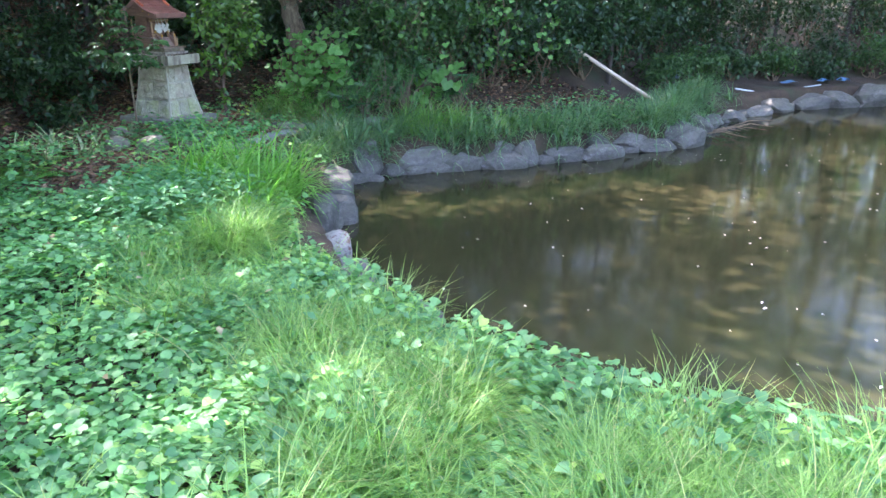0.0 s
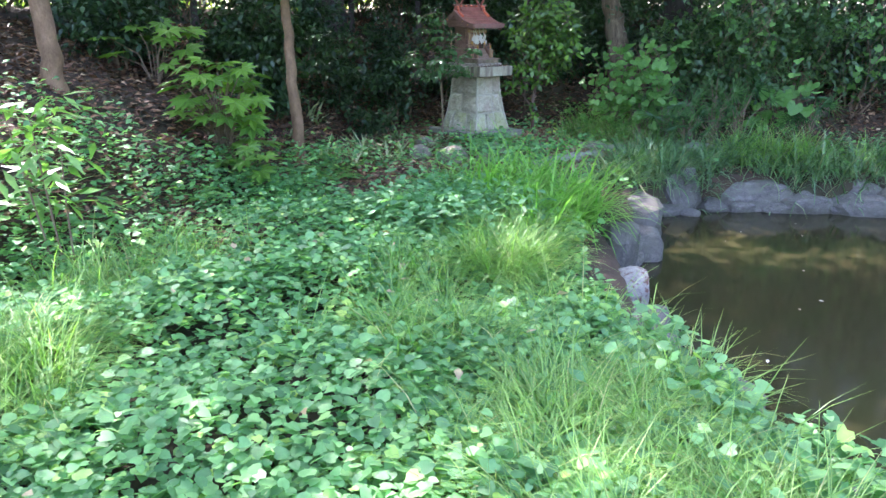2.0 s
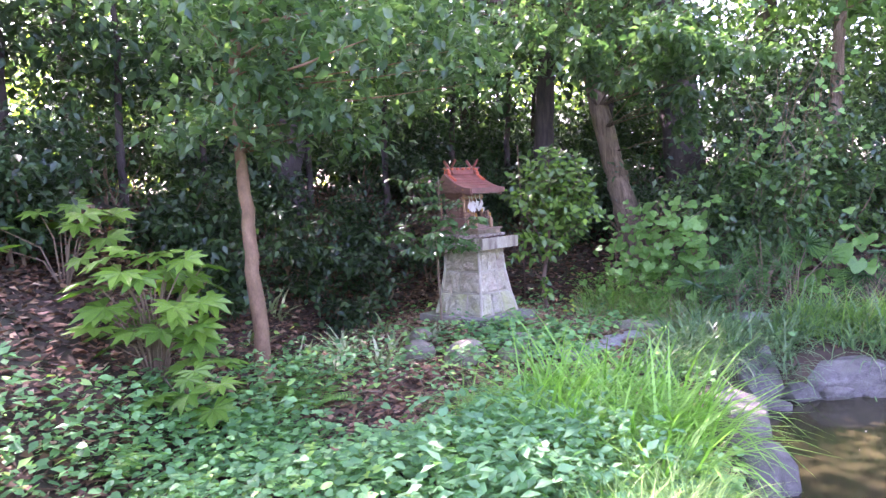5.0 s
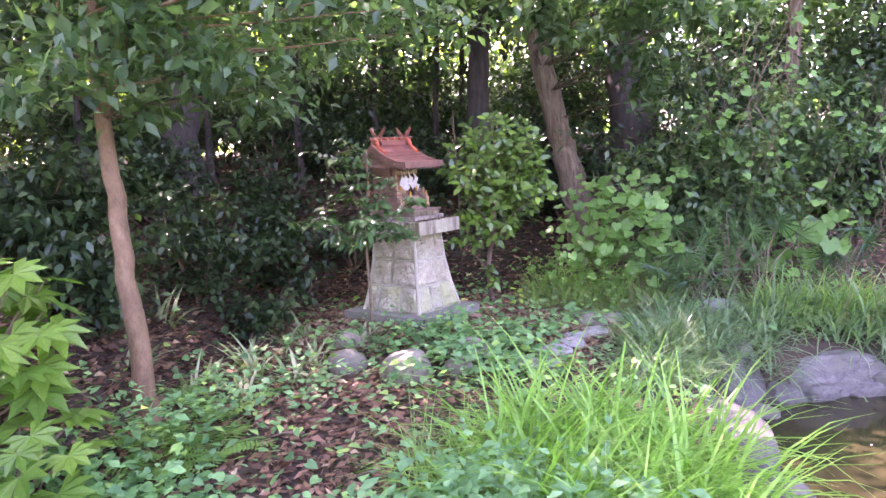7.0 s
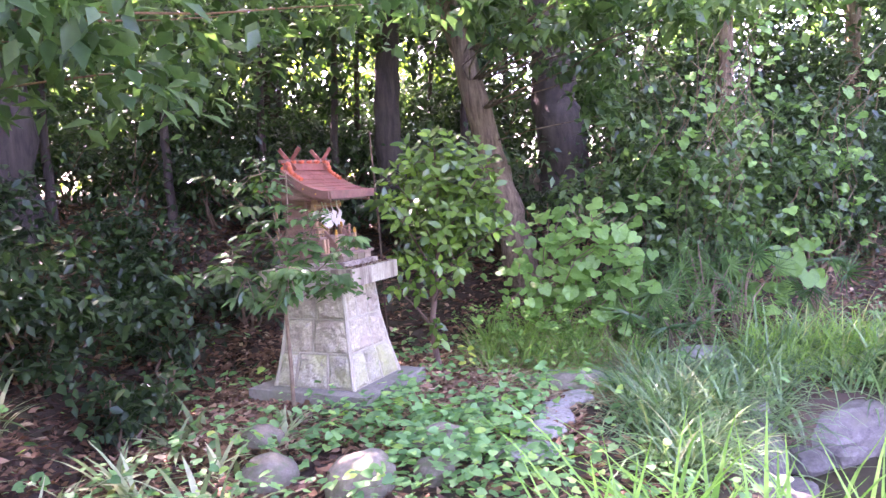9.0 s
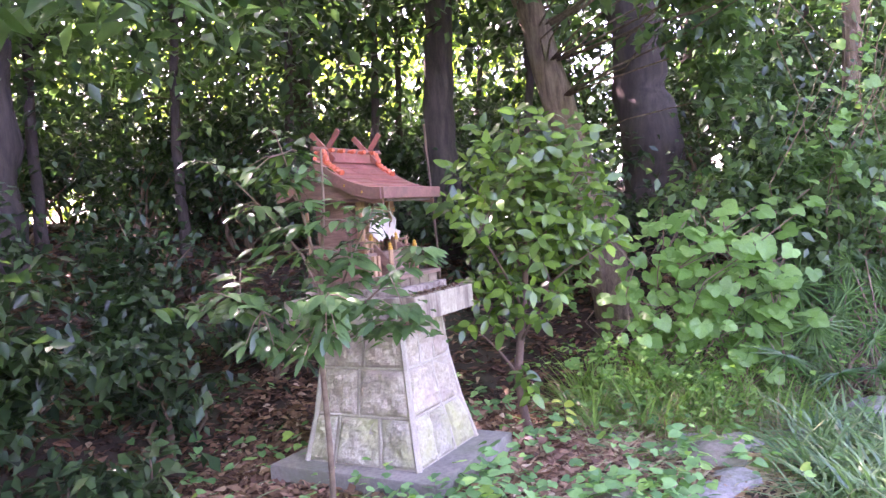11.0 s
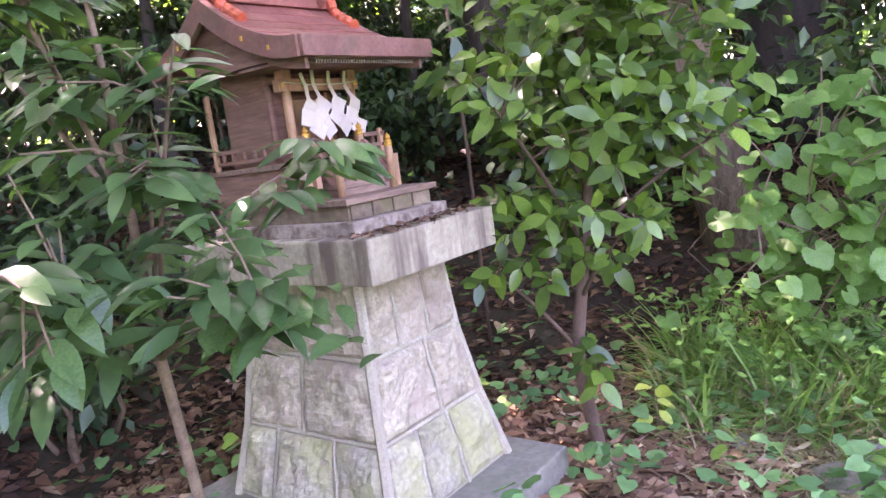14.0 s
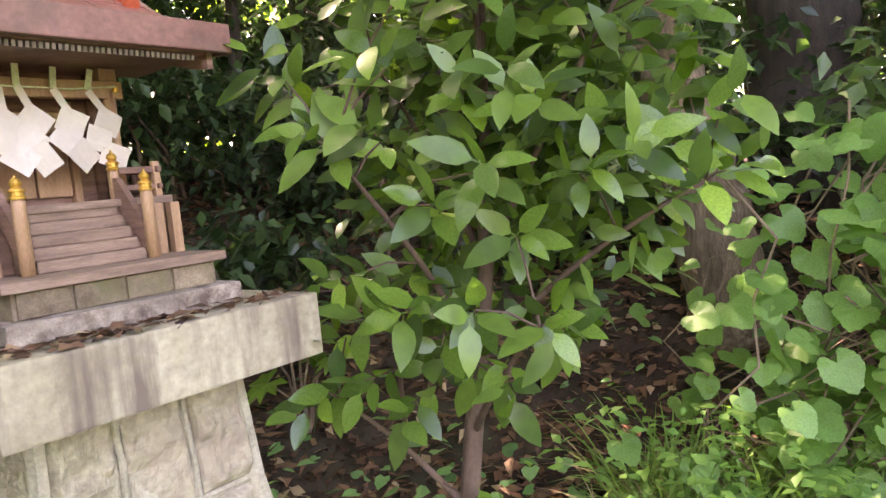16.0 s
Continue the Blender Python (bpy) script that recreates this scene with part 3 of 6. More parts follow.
part("core", shell(LEVELS, -0.004), M_MORTAR, pedestal)
part("base_slab", Geo().box((-0.40, -0.50, 0.0), (0.40, 0.50, 0.105), cham=0.008), M_SLAB_LOW, pedestal, "weathered concrete base slab")
part("cap_slab", Geo().box((-0.285, -0.40, 0.807), (0.285, 0.40, 0.927), cham=0.005), M_SLAB, pedestal, "pale cast stone cap streaked brown")


def corner(level, k):
    z, w, d = level
    sx, sy = ((-1, -1), (1, -1), (1, 1), (-1, 1))[k]
    return Vector((sx * w, sy * d, z - PZ0))


SPLITS = {0: [[0.0, 0.30, 0.62, 1.0], [0.0, 0.60, 1.0], [0.0, 0.34, 0.68, 1.0]], 1: [[0, 0.5, 1], [0, 0.4, 1], [0, 0.6, 1]], 2: [[0, 0.5, 1], [0, 0.4, 1], [0, 0.6, 1]], 3: [[0.0, 0.26, 0.68, 1.0], [0.0, 0.46, 1.0], [0.0, 0.52, 1.0]]}
seed = 0
for face in range(4):
    for row in range(3):
        lo, hi = LEVELS[row], LEVELS[row + 1]
        a, b2, c, d = corner(lo, face), corner(lo, (face + 1) % 4), corner(hi, (face + 1) % 4), corner(hi, face)
        cuts = SPLITS[face][row]
        for u0, u1 in zip(cuts, cuts[1:]):
            seed += 1
            e0, e1 = u0 + 0.022, u1 - 0.022
            q = [a.lerp(b2, e0), a.lerp(b2, e1), d.lerp(c, e1), d.lerp(c, e0)]
            q = [p.lerp(o, 0.035) for p, o in zip(q, (q[3], q[2], q[1], q[0]))]
            part("stone_block", Geo().add(*panel(*q, seed, 0.026 if face in (0, 3) else 0.018)), M_BLOCK_MOSS if row == 0 else M_BLOCK, pedestal, "moss-tinged rough stone block" if row == 0 else "")
        if row:
            out = (a - d).cross(b2 - a).normalized() * -0.004
            part("mortar_joint", Geo().tube([a.lerp(b2, q) + out * (1 + 0.35 * math.sin(11 * q + row + face)) for q in (0, 0.2, 0.4, 0.6, 0.8, 1)], [0.0075, 0.0065, 0.0085, 0.007, 0.008, 0.0075], 6), M_MORTAR, pedestal)
        for u in cuts[1:-1]:
            part("mortar_joint", Geo().tube([a.lerp(b2, u).lerp(d.lerp(c, u), q) + (b2 - a) * (0.006 * math.sin(9 * q + 5 * u + row)) for q in (0, 0.25, 0.5, 0.75, 1)], [0.006, 0.0055, 0.007, 0.0055, 0.006], 6), M_MORTAR, pedestal)
for k in range(4):
    part("corner_joint", Geo().tube([corner(l, k) for l in LEVELS], [0.017, 0.016, 0.0165, 0.0155], 6), M_MORTAR, pedestal, "pale mortar ridge along the corner")

# ---- small wooden shrine on the pedestal ----
ZS = 1.547
CX = -0.02
shrine = thing("wooden_shrine", SHRINE @ pose(CX, 0.0, ZS), "small weathered wooden shrine with a faded red roof", "shrine")


def sbox(name, x0, x1, y0, y1, z0, z1, mat, label="", cham=0.002, parent=None, m=None):
    return part(name, Geo().box((x0, y0, z0 - ZS), (x1, y1, z1 - ZS), m=m, cham=cham), mat, parent or shrine, label)


sbox("stone_plinth", -0.205, 0.205, 0.095, 0.70, 1.545, 1.585, M_PLINTH, "rough pale stone plinth", 0.006)
sbox("plinth_wall", -0.178, 0.178, 0.135, 0.67, 1.583, 1.628, M_BRICK, "stone course under the platform", 0.003)
for i in range(4):
    sbox("plinth_brick", -0.172 + 0.087 * i, -0.172 + 0.087 * i + 0.078, 0.128, 0.136, 1.586, 1.626, M_BRICK, cham=0.002)
sbox("platform", -0.195, 0.195, 0.118, 0.30, 1.628, 1.645, M_WOODH, "weathered plank platform")
sbox("base_box", -0.19, 0.19, 0.30, 0.68, 1.628, 1.745, M_WOOD, "plain board base of the sanctuary", 0.003)
sbox("floor_board", -0.20, 0.20, 0.285, 0.69, 1.745, 1.760, M_WOODH, "veranda floor board")
for i in range(5):
    y0 = 0.205 + 0.021 * i
    sbox("step", -0.105, 0.085, y0, 0.305, 1.645 + 0.021 * i, 1.645 + 0.021 * (i + 1), M_WOODH, cham=0.003)
for sx, x in ((-1, -0.118), (1, 0.098)):
    g = Geo()
    w = 0.006
    prof = [(0.205, 1.645), (0.30, 1.745), (0.31, 1.745), (0.31, 1.80), (0.295, 1.80), (0.205, 1.70)]
    k = len(prof)
    g.add([(x - w, y, z - ZS) for y, z in prof] + [(x + w, y, z - ZS) for y, z in prof], [tuple(range(k - 1, -1, -1)), tuple(range(k, 2 * k))] + [(i, (i + 1) % k, k + (i + 1) % k, k + i) for i in range(k)])
    part("stair_side", g, M_WOOD, shrine)


def finial_post(x, y, z0, z1, r=0.0115):
    p = part("post", Geo().lathe([(r, z0 - ZS), (r * 0.97, z1 - 0.05 - ZS), (r * 0.9, z1 - 0.045 - ZS)], (x, y), 12), M_POST, shrine, smooth=True)
    zt = z1 - 0.045 - ZS
    prof = [(1.08, 0.0), (1.14, 0.002), (1.14, 0.004), (0.92, 0.006), (0.92, 0.012), (1.14, 0.013), (1.14, 0.016), (0.72, 0.018), (0.62, 0.020), (0.84, 0.024), (0.86, 0.027), (0.62, 0.032), (0.26, 0.035), (0.10, 0.040)]
    part("finial", Geo().lathe([(r * a, zt + h) for a, h in prof], (x, y), 12), M_GOLD, p, "ringed gilt onion-shaped post cap")


for x in (-0.120, 0.100):
    finial_post(x, 0.205, 1.645, 1.815)
    finial_post(x, 0.315, 1.74, 1.86)
for x in (-0.185, -0.15, 0.15, 0.185):
    sbox("platform_strut", x - 0.010, x + 0.010, 0.255, 0.275, 1.645, 1.745, M_POST)
for x in (-0.185, 0.175):
    sbox("rail_post", x, x + 0.014, 0.30, 0.314, 1.76, 1.83, M_POST)
    sbox("rail_post", x, x + 0.014, 0.655, 0.669, 1.76, 1.99 if x < 0 else 1.83, M_POST)
    sbox("side_rail", x + 0.003, x + 0.011, 0.29, 0.69, 1.808, 1.820, M_WOOD, cham=0.001)
    sbox("side_rail", x + 0.003, x + 0.011, 0.29, 0.69, 1.775, 1.785, M_WOOD, cham=0.001)
    for i in range(7):
        sbox("baluster", x + 0.002, x + 0.012, 0.335 + 0.047 * i, 0.347 + 0.047 * i, 1.785, 1.808, M_WOOD, cham=0.001)
for x0, x1 in ((-0.185, -0.125), (0.105, 0.185)):
    sbox("front_rail", x0, x1, 0.302, 0.312, 1.808, 1.820, M_WOOD, cham=0.001)
    sbox("front_rail", x0, x1, 0.302, 0.312, 1.775, 1.785, M_WOOD, cham=0.001)
# sanctuary walls, doors and beams
sbox("side_wall", -0.135, -0.125, 0.425, 0.64, 1.76, 2.08, M_WOOD, cham=0.001)
sbox("side_wall", 0.125, 0.135, 0.425, 0.64, 1.76, 2.08, M_WOOD, cham=0.001)
sbox("back_wall", -0.125, 0.125, 0.63, 0.64, 1.76, 2.14, M_WOOD, cham=0.001)
sbox("front_wall", -0.125, 0.125, 0.43, 0.44, 1.76, 2.10, M_WOOD, cham=0.001)
for x0, x1 in ((-0.066, -0.002), (0.002, 0.066)):
    d = sbox("door", x0, x1, 0.418, 0.428, 1.775, 1.94, M_POST, "pale wooden door leaf", 0.002)
    sbox("door_rail", x0 + 0.004, x1 - 0.004, 0.414, 0.418, 1.85, 1.862, M_POST, cham=0.001, parent=d)
for x in (-0.082, 0.068):
    sbox("door_jamb", x, x + 0.014, 0.41, 0.43, 1.76, 1.96, M_POST)
for x in (-0.14, 0.122):
    part("column", Geo().lathe([(0.012, 1.76 - ZS), (0.012, 2.06 - ZS)], (x + 0.009, 0.43), 14), M_WOOD, shrine, smooth=True)
    part("porch_column", Geo().lathe([(0.0135, 1.76 - ZS), (0.0135, 1.975 - ZS)], (x + 0.009, 0.355), 14), M_POST, shrine, smooth=True)
    sbox("side_beam", x + 0.002, x + 0.016, 0.355, 0.43, 1.985, 2.005, M_WOOD)
sbox("porch_beam", -0.165, 0.155, 0.342, 0.366, 1.958, 1.992, M_POST, "tan lintel beam over the steps")
for x in (-0.15, 0.14):
    part("gilt_boss", Geo().lathe([(0.006, 1.970 - ZS), (0.006, 1.980 - ZS)], (x, 0.341), 8), M_GOLD, shrine)
sbox("bracket", -0.15, -0.115, 0.34, 0.37, 1.992, 2.02, M_POST)
sbox("bracket", 0.11, 0.145, 0.34, 0.37, 1.992, 2.02, M_POST)
sbox("eave_beam", -0.20, 0.20, 0.342, 0.366, 2.02, 2.04, M_WOOD)


def zigzag(x, y, z, sway, k, parent):
    """A white paper streamer folded in steps, hanging from a straw tag."""
    p = part("straw_tag", Geo().box((-0.006, -0.002, -0.001), (0.006, 0.002, 0.040), m=Matrix.Translation((x, y, z - ZS)) @ pose(0, 0, 0, 0, 14 * sway, 0), cham=0.0015), M_STRAW, parent, "pale green straw tag")
    r = random.Random(k * 7 + 3)

    def sheet(cx, cy, cz, w, h, turn, bow, yaw):
        ca, sa = math.cos(radians(turn)), math.sin(radians(turn))
        vs = []
        for j in range(5):
            for a in (-0.5, 0.0, 0.5):
                lx, lz = a * w, h * (0.5 - j / 4)
                vs.append(Vector((cx + lx * ca - lz * sa, cy + yaw * a * w + bow * math.sin(j / 4 * math.pi) * (0.6 + a), cz + lx * sa + lz * ca - ZS)))
        fs = [(3 * j + i, 3 * j + i + 1, 3 * j + i + 4, 3 * j + i + 3) for j in range(4) for i in range(2)]
        g = Geo().add(vs + [v + Vector((0, 0.0008, 0)) for v in vs], fs + [tuple(15 + q for q in reversed(f)) for f in fs])
        part("paper_fold", g, M_PAPER, p, "folded white paper")

    lean = 22 + 14 * sway
    sheet(x + 0.028 * math.sin(radians(lean)), y - 0.004, z - 0.028, 0.015, 0.062, lean, 0.002, 0.0)
    cx, cz = x + 0.050 * math.sin(radians(lean)), z - 0.062
    for i in range(3):
        sheet(cx, y - 0.006 - 0.0045 * i, cz, 0.048 + 0.006 * r.random(), 0.046, -38 + r.uniform(-20, 20) + 10 * (i % 2), 0.005 * r.uniform(-1, 1), r.uniform(-0.25, 0.25))
        cx += (-0.020, 0.022)[i % 2] + r.uniform(-0.008, 0.008)
        cz -= 0.029 + r.uniform(0, 0.006)


for i, (x, z) in enumerate(((-0.078, 1.968), (-0.046, 1.974), (0.016, 1.972), (0.080, 1.972))):
    zigzag(x, 0.330, z, (-1.2, 0.2, 0.5, 0.9)[i], i, shrine)
part("rope", Geo().tube([(-0.15, 0.337, 1.982 - ZS), (-0.06, 0.335, 1.974 - ZS), (0.05, 0.335, 1.973 - ZS), (0.14, 0.337, 1.981 - ZS)], 0.0018, 6), M_STRAW, shrine, "thin twisted straw rope")

# roof: long curved front slope, short rear slope
RIDGE_Y, RIDGE_Z = 0.50, 2.235


def roof_front(t):
    return RIDGE_Y - 0.37 * t, RIDGE_Z - 0.165 * (1 - (1 - t) ** 1.8) * 1.0 - 0.004 * t


def roof_back(t):
    return RIDGE_Y + 0.27 * t, RIDGE_Z - 0.135 * (1 - (1 - t) ** 1.6)


HW = 0.258
for nm, fn in (("roof_front", roof_front), ("roof_back", roof_back)):
    g = Geo()
    n = 12
    up = [fn(i / n) for i in range(n + 1)]
    g.add([(sx * HW, y, z + dz - ZS) for dz in (0, -0.03) for y, z in up for sx in (-1, 1)],
          [(2 * i, 2 * i + 1, 2 * i + 3, 2 * i + 2) for i in range(n)] + [(2 * n + 2 + 2 * i + 2, 2 * n + 2 + 2 * i + 3, 2 * n + 2 + 2 * i + 1, 2 * n + 2 + 2 * i) for i in range(n)]
          + [(2 * i, 2 * i + 2, 2 * n + 4 + 2 * i, 2 * n + 2 + 2 * i) for i in range(n)] + [(2 * i + 1, 2 * n + 3 + 2 * i, 2 * n + 5 + 2 * i, 2 * i + 3) for i in range(n)])
    roof = part(nm, g, M_REDEDGE, shrine, "curved board roof")
    rows = 7 if fn is roof_front else 5
    for r in range(rows):
        t0, t1 = r / rows, min(1.0, (r + 1.06) / rows)
        cols = 4
        shift = 0.5 if r % 2 else 0.0
        edges = [-HW] + [-HW + 2 * HW * (c + shift) / cols for c in range(cols + 1) if 0.02 < (c + shift) / cols < 0.98] + [HW]
        for xa, xb in zip(edges, edges[1:]):
            g = Geo()
            ts = [t0, (t0 + t1) / 2, t1]
            top = [(x, *fn(t)) for t in ts for x in (xa + 0.0012, xb - 0.0012)]
            lift = [0.002, 0.0035, 0.0055]
            g.add([(x, y, z + lift[i // 2] - ZS) for i, (x, y, z) in enumerate(top)] + [(x, y, z + lift[i // 2] - 0.005 - ZS) for i, (x, y, z) in enumerate(top)],
                  [(0, 1, 3, 2), (2, 3, 5, 4), (4, 5, 11, 10), (0, 2, 8, 6), (2, 4, 10, 8), (1, 7, 9, 3), (3, 9, 11, 5)])
            part("roof_sheet", g, M_RED, roof)
ye, ze = roof_front(1.0)
sbox("fascia", -HW - 0.004, HW + 0.004, ye - 0.014, ye + 0.004, ze - 0.050, ze + 0.004, M_REDEDGE, "faded red eave board", 0.003)
yb, zb = roof_back(1.0)
sbox("fascia", -HW - 0.004, HW + 0.004, yb - 0.004, yb + 0.012, zb - 0.045, zb + 0.004, M_REDEDGE, "faded red eave board", 0.003)
for sx in (-1, 1):
    for fn, n in ((roof_front, 10), (roof_back, 8)):
        g = Geo()
        vs = []
        for i in range(n + 1):
            y, z = fn(i / n)
            dz = 0.05 + 0.012 * (1 - i / n)
            vs += [(sx * (HW - 0.002), y, z + 0.004 - ZS), (sx * (HW + 0.013), y, z + 0.004 - ZS), (sx * (HW + 0.013), y, z - dz - ZS), (sx * (HW - 0.002), y, z - dz - ZS)]
        fs = [(4 * i + k, 4 * i + (k + 1) % 4, 4 * i + 4 + (k + 1) % 4, 4 * i + 4 + k) for i in range(n) for k in range(4)] + [(3, 2, 1, 0), (4 * n, 4 * n + 1, 4 * n + 2, 4 * n + 3)]
        g.add(vs, fs)
        part("bargeboard", g, M_REDEDGE, shrine, "curved gable board")
        g = Geo()
        for t in (0.45, 0.72):
            y, z = fn(t)
            g.box((sx * (HW + 0.014) - 0.003, y - 0.004, z - 0.034 - ZS), (sx * (HW + 0.014) + 0.003, y + 0.004, z - 0.022 - ZS), cham=0.001)
        part("gilt_stud", g, M_GOLD, shrine)
for i in range(40):
    x = -0.195 + 0.39 * i / 39
    y1, z1 = roof_front(0.55)
    ya, za = ye + 0.018, ze - 0.058
    g = Geo()
    m = Matrix.Translation((x, ya, za - ZS)) @ pose(0, 0, 0, 12, 0, 0)
    g.box((-0.0028, 0.0, -0.0045), (0.0028, 0.13, 0.0045), m=m)
    g.box((-0.003, -0.002, -0.005), (0.003, 0.0, 0.005), m=m)
    part("rafter", g, M_CREAM, shrine)
sbox("rafter_rail", -0.205, 0.205, ye + 0.008, ye + 0.02, ze - 0.052, ze - 0.046, M_WOOD, cham=0.001)
sbox("soffit", -0.235, 0.235, ye + 0.02, 0.42, ze - 0.05, ze - 0.042, M_WOOD, "dark board under the eave", 0.001)
for sx in (-1, 1):
    prof = [(0.30, 2.03), (0.66, 2.03)]
    for fn, ts in ((roof_back, (0.58, 0.4, 0.2, 0.0)), (roof_front, (0.2, 0.4, 0.53))):
        prof += [(y, z - 0.036) for y, z in (fn(t) for t in ts)]
    k = len(prof)
    g = Geo().add([(sx * 0.225 - 0.005, y, z - ZS) for y, z in prof] + [(sx * 0.225 + 0.005, y, z - ZS) for y, z in prof],
                  [tuple(range(k - 1, -1, -1)), tuple(range(k, 2 * k))] + [(i, (i + 1) % k, k + (i + 1) % k, k + i) for i in range(k)])
    part("gable_board", g, M_WOOD, shrine)
    g = Geo()
    vs, n = [], 8
    for i in range(n + 1):
        y, z = roof_front(0.2 + 0.76 * i / n)
        vs += [(sx * (HW - 0.034), y, z - 0.03 - ZS), (sx * (HW - 0.022), y, z - 0.03 - ZS), (sx * (HW - 0.022), y, z - 0.078 - ZS), (sx * (HW - 0.034), y, z - 0.078 - ZS)]
    g.add(vs, [(4 * i + q, 4 * i + (q + 1) % 4, 4 * i + 4 + (q + 1) % 4, 4 * i + 4 + q) for i in range(n) for q in range(4)] + [(3, 2, 1, 0), (4 * n, 4 * n + 1, 4 * n + 2, 4 * n + 3)])
    part("inner_bargeboard", g, M_WOOD, shrine, "brown inner gable board")
# ridge, tiles and crossed finials
sbox("ridge_board", -0.235, 0.235, RIDGE_Y - 0.024, RIDGE_Y + 0.024, RIDGE_Z - 0.005, RIDGE_Z + 0.045, M_RED, "red ridge beam", 0.004)
part("ridge_log", Geo().tube([(-0.285, RIDGE_Y, RIDGE_Z + 0.060 - ZS), (0.285, RIDGE_Y, RIDGE_Z + 0.060 - ZS)], 0.012, 10), M_REDEDGE, shrine, "round ridge log")
for i in range(5):
    x = -0.175 + 0.0875 * i
    part("ridge_billet", Geo().tube([(x, RIDGE_Y - 0.045, RIDGE_Z + 0.052 - ZS), (x, RIDGE_Y + 0.045, RIDGE_Z + 0.052 - ZS)], [0.011, 0.012], 9), M_ORANGE, shrine, "short orange billet across the ridge")
for x in (-0.222, 0.222):
    for fn, side in ((roof_front, -1), (roof_back, 1)):
        path = [(RIDGE_Y + 0.010 * side, RIDGE_Z + 0.052), (RIDGE_Y + 0.027 * side, RIDGE_Z + 0.030)] + [(y, z + 0.012) for y, z in (fn(0.09 + 0.065 * k) for k in range(5))]
        pts, radii = [], []
        for (y0, z0), (y1, z1) in zip(path, path[1:]):
            for k in range(4):
                pts.append((x, y0 + (y1 - y0) * k / 4, z0 + (z1 - z0) * k / 4 - ZS))
                radii.append((0.0105, 0.0165, 0.018, 0.0165)[k])
        part("ridge_ornament", Geo().tube(pts, radii, 9), M_ORANGE, shrine, "ribbed orange roll over the ridge end")
for x in (-0.175, 0.175):
    for s in (-1, 1):
        m = Matrix.Translation((x + 0.006 * s, RIDGE_Y, RIDGE_Z + 0.055 - ZS)) @ pose(0, 0, 0, 42 * s, 0, 0)
        part("crossed_finial", Geo().box((-0.0055, -0.014, -0.075), (0.0055, 0.014, 0.125), m=m, cham=0.002), M_RED, shrine, "red forked finial board")


# ---- broad-leaved bush beside the shrine, sapling, vine ----
def leaf_parts(owner, meshes, places, dirs, sizes, name="leaf", wob=0.5, face=(0, 0, 1)):
    inv = owner.matrix_world.inverted()
    for i, (p, d, s) in enumerate(zip(places, dirs, sizes)):
        d = Vector(d).normalized()
        u = Vector(face) + Vector((random.uniform(-wob, wob), random.uniform(-wob, wob), random.uniform(-wob, wob)))
        side = d.cross(u).normalized()
        n = side.cross(d)
        m = Matrix((side, d, n)).transposed().to_4x4()
        m.translation = p
        ob = new(name, meshes[i % len(meshes)])
        ob.parent = owner
        ob.matrix_basis = inv @ m @ Matrix.Scale(s, 4)


def leaf_meshes(name, mat, variants, w):
    out = []
    for droop, fold in variants:
        v, f = oval(droop, fold, w)
        out.append(Geo().add(v, f).mesh(name, mat, True))
    return out


def sprays(centres, axis_fn, count, leaf, droop, rng2):
    """Whorls of leaves round twig ends."""
    P, D, S = [], [], []
    for c in centres:
        c = Vector(c)
        ax = axis_fn(c)
        k = rng2.randint(*count)
        base = rng2.uniform(0, 6.28)
        e1 = ax.orthogonal().normalized()
        e2 = ax.cross(e1)
        for i in range(k):
            a = base + 2.4 * i
            spread = rng2.uniform(0.5, 1.2)
            d = ax * rng2.uniform(0.3, 0.9) + (e1 * math.cos(a) + e2 * math.sin(a)) * spread + Vector((0, 0, -droop * rng2.uniform(0.4, 1.3)))
            P.append(c + ax * (0.018 * i - 0.05))
            D.append(d)
            S.append(leaf * rng2.uniform(0.7, 1.15))
    return P, D, S


BUSH_LEAF = leaf_meshes("leaf", L_BUSH, [(0.10, 0.10), (0.20, 0.05), (0.05, 0.18), (0.30, 0.12)], 0.215)
SAP_LEAF = leaf_meshes("leaf", L_SAP, [(0.20, 0.2), (0.32, 0.12), (0.14, 0.3)], 0.178)



def limbs_and_twigs(owner, stem, centres, base, n_limbs, radii, twig_r, mat=M_TWIG):
    """Main limbs from the stem to spread-out ends, and a twig from the nearest limb to every spray; returns each twig's line."""
    local = [Vector(c) - base for c in centres]
    ends = [max(local, key=lambda p: p.z)]
    while len(ends) < n_limbs:
        ends.append(max(local, key=lambda p: min((p - e).length for e in ends)))
    nodes = []
    for e in ends:
        root = Vector(min(stem[2:], key=lambda q: abs(q[2] - 0.62 * e.z)))
        line = [root.lerp(e, t) + Vector((0, 0, 0.22 * (e - root).length * t * (1 - t))) for t in (0, 0.2, 0.4, 0.6, 0.8, 0.93)]
        part("limb", Geo().tube(line, [radii * (1 - 0.13 * k) for k in range(6)], 7), mat, owner, smooth=True)
        nodes += line[1:]
    twigs = []
    for c in local:
        s0 = min(nodes, key=lambda q: (q - c).length + 0.6 * max(0, q.z - c.z))
        mid = s0.lerp(c, 0.5) + Vector((0, 0, 0.10 * (c - s0).length))
        part("twig", Geo().tube([s0, mid, c], [twig_r, twig_r * 0.8, twig_r * 0.55], 5), mat, owner)
        twigs.append((s0 + base, mid + base, c + base))
    return twigs


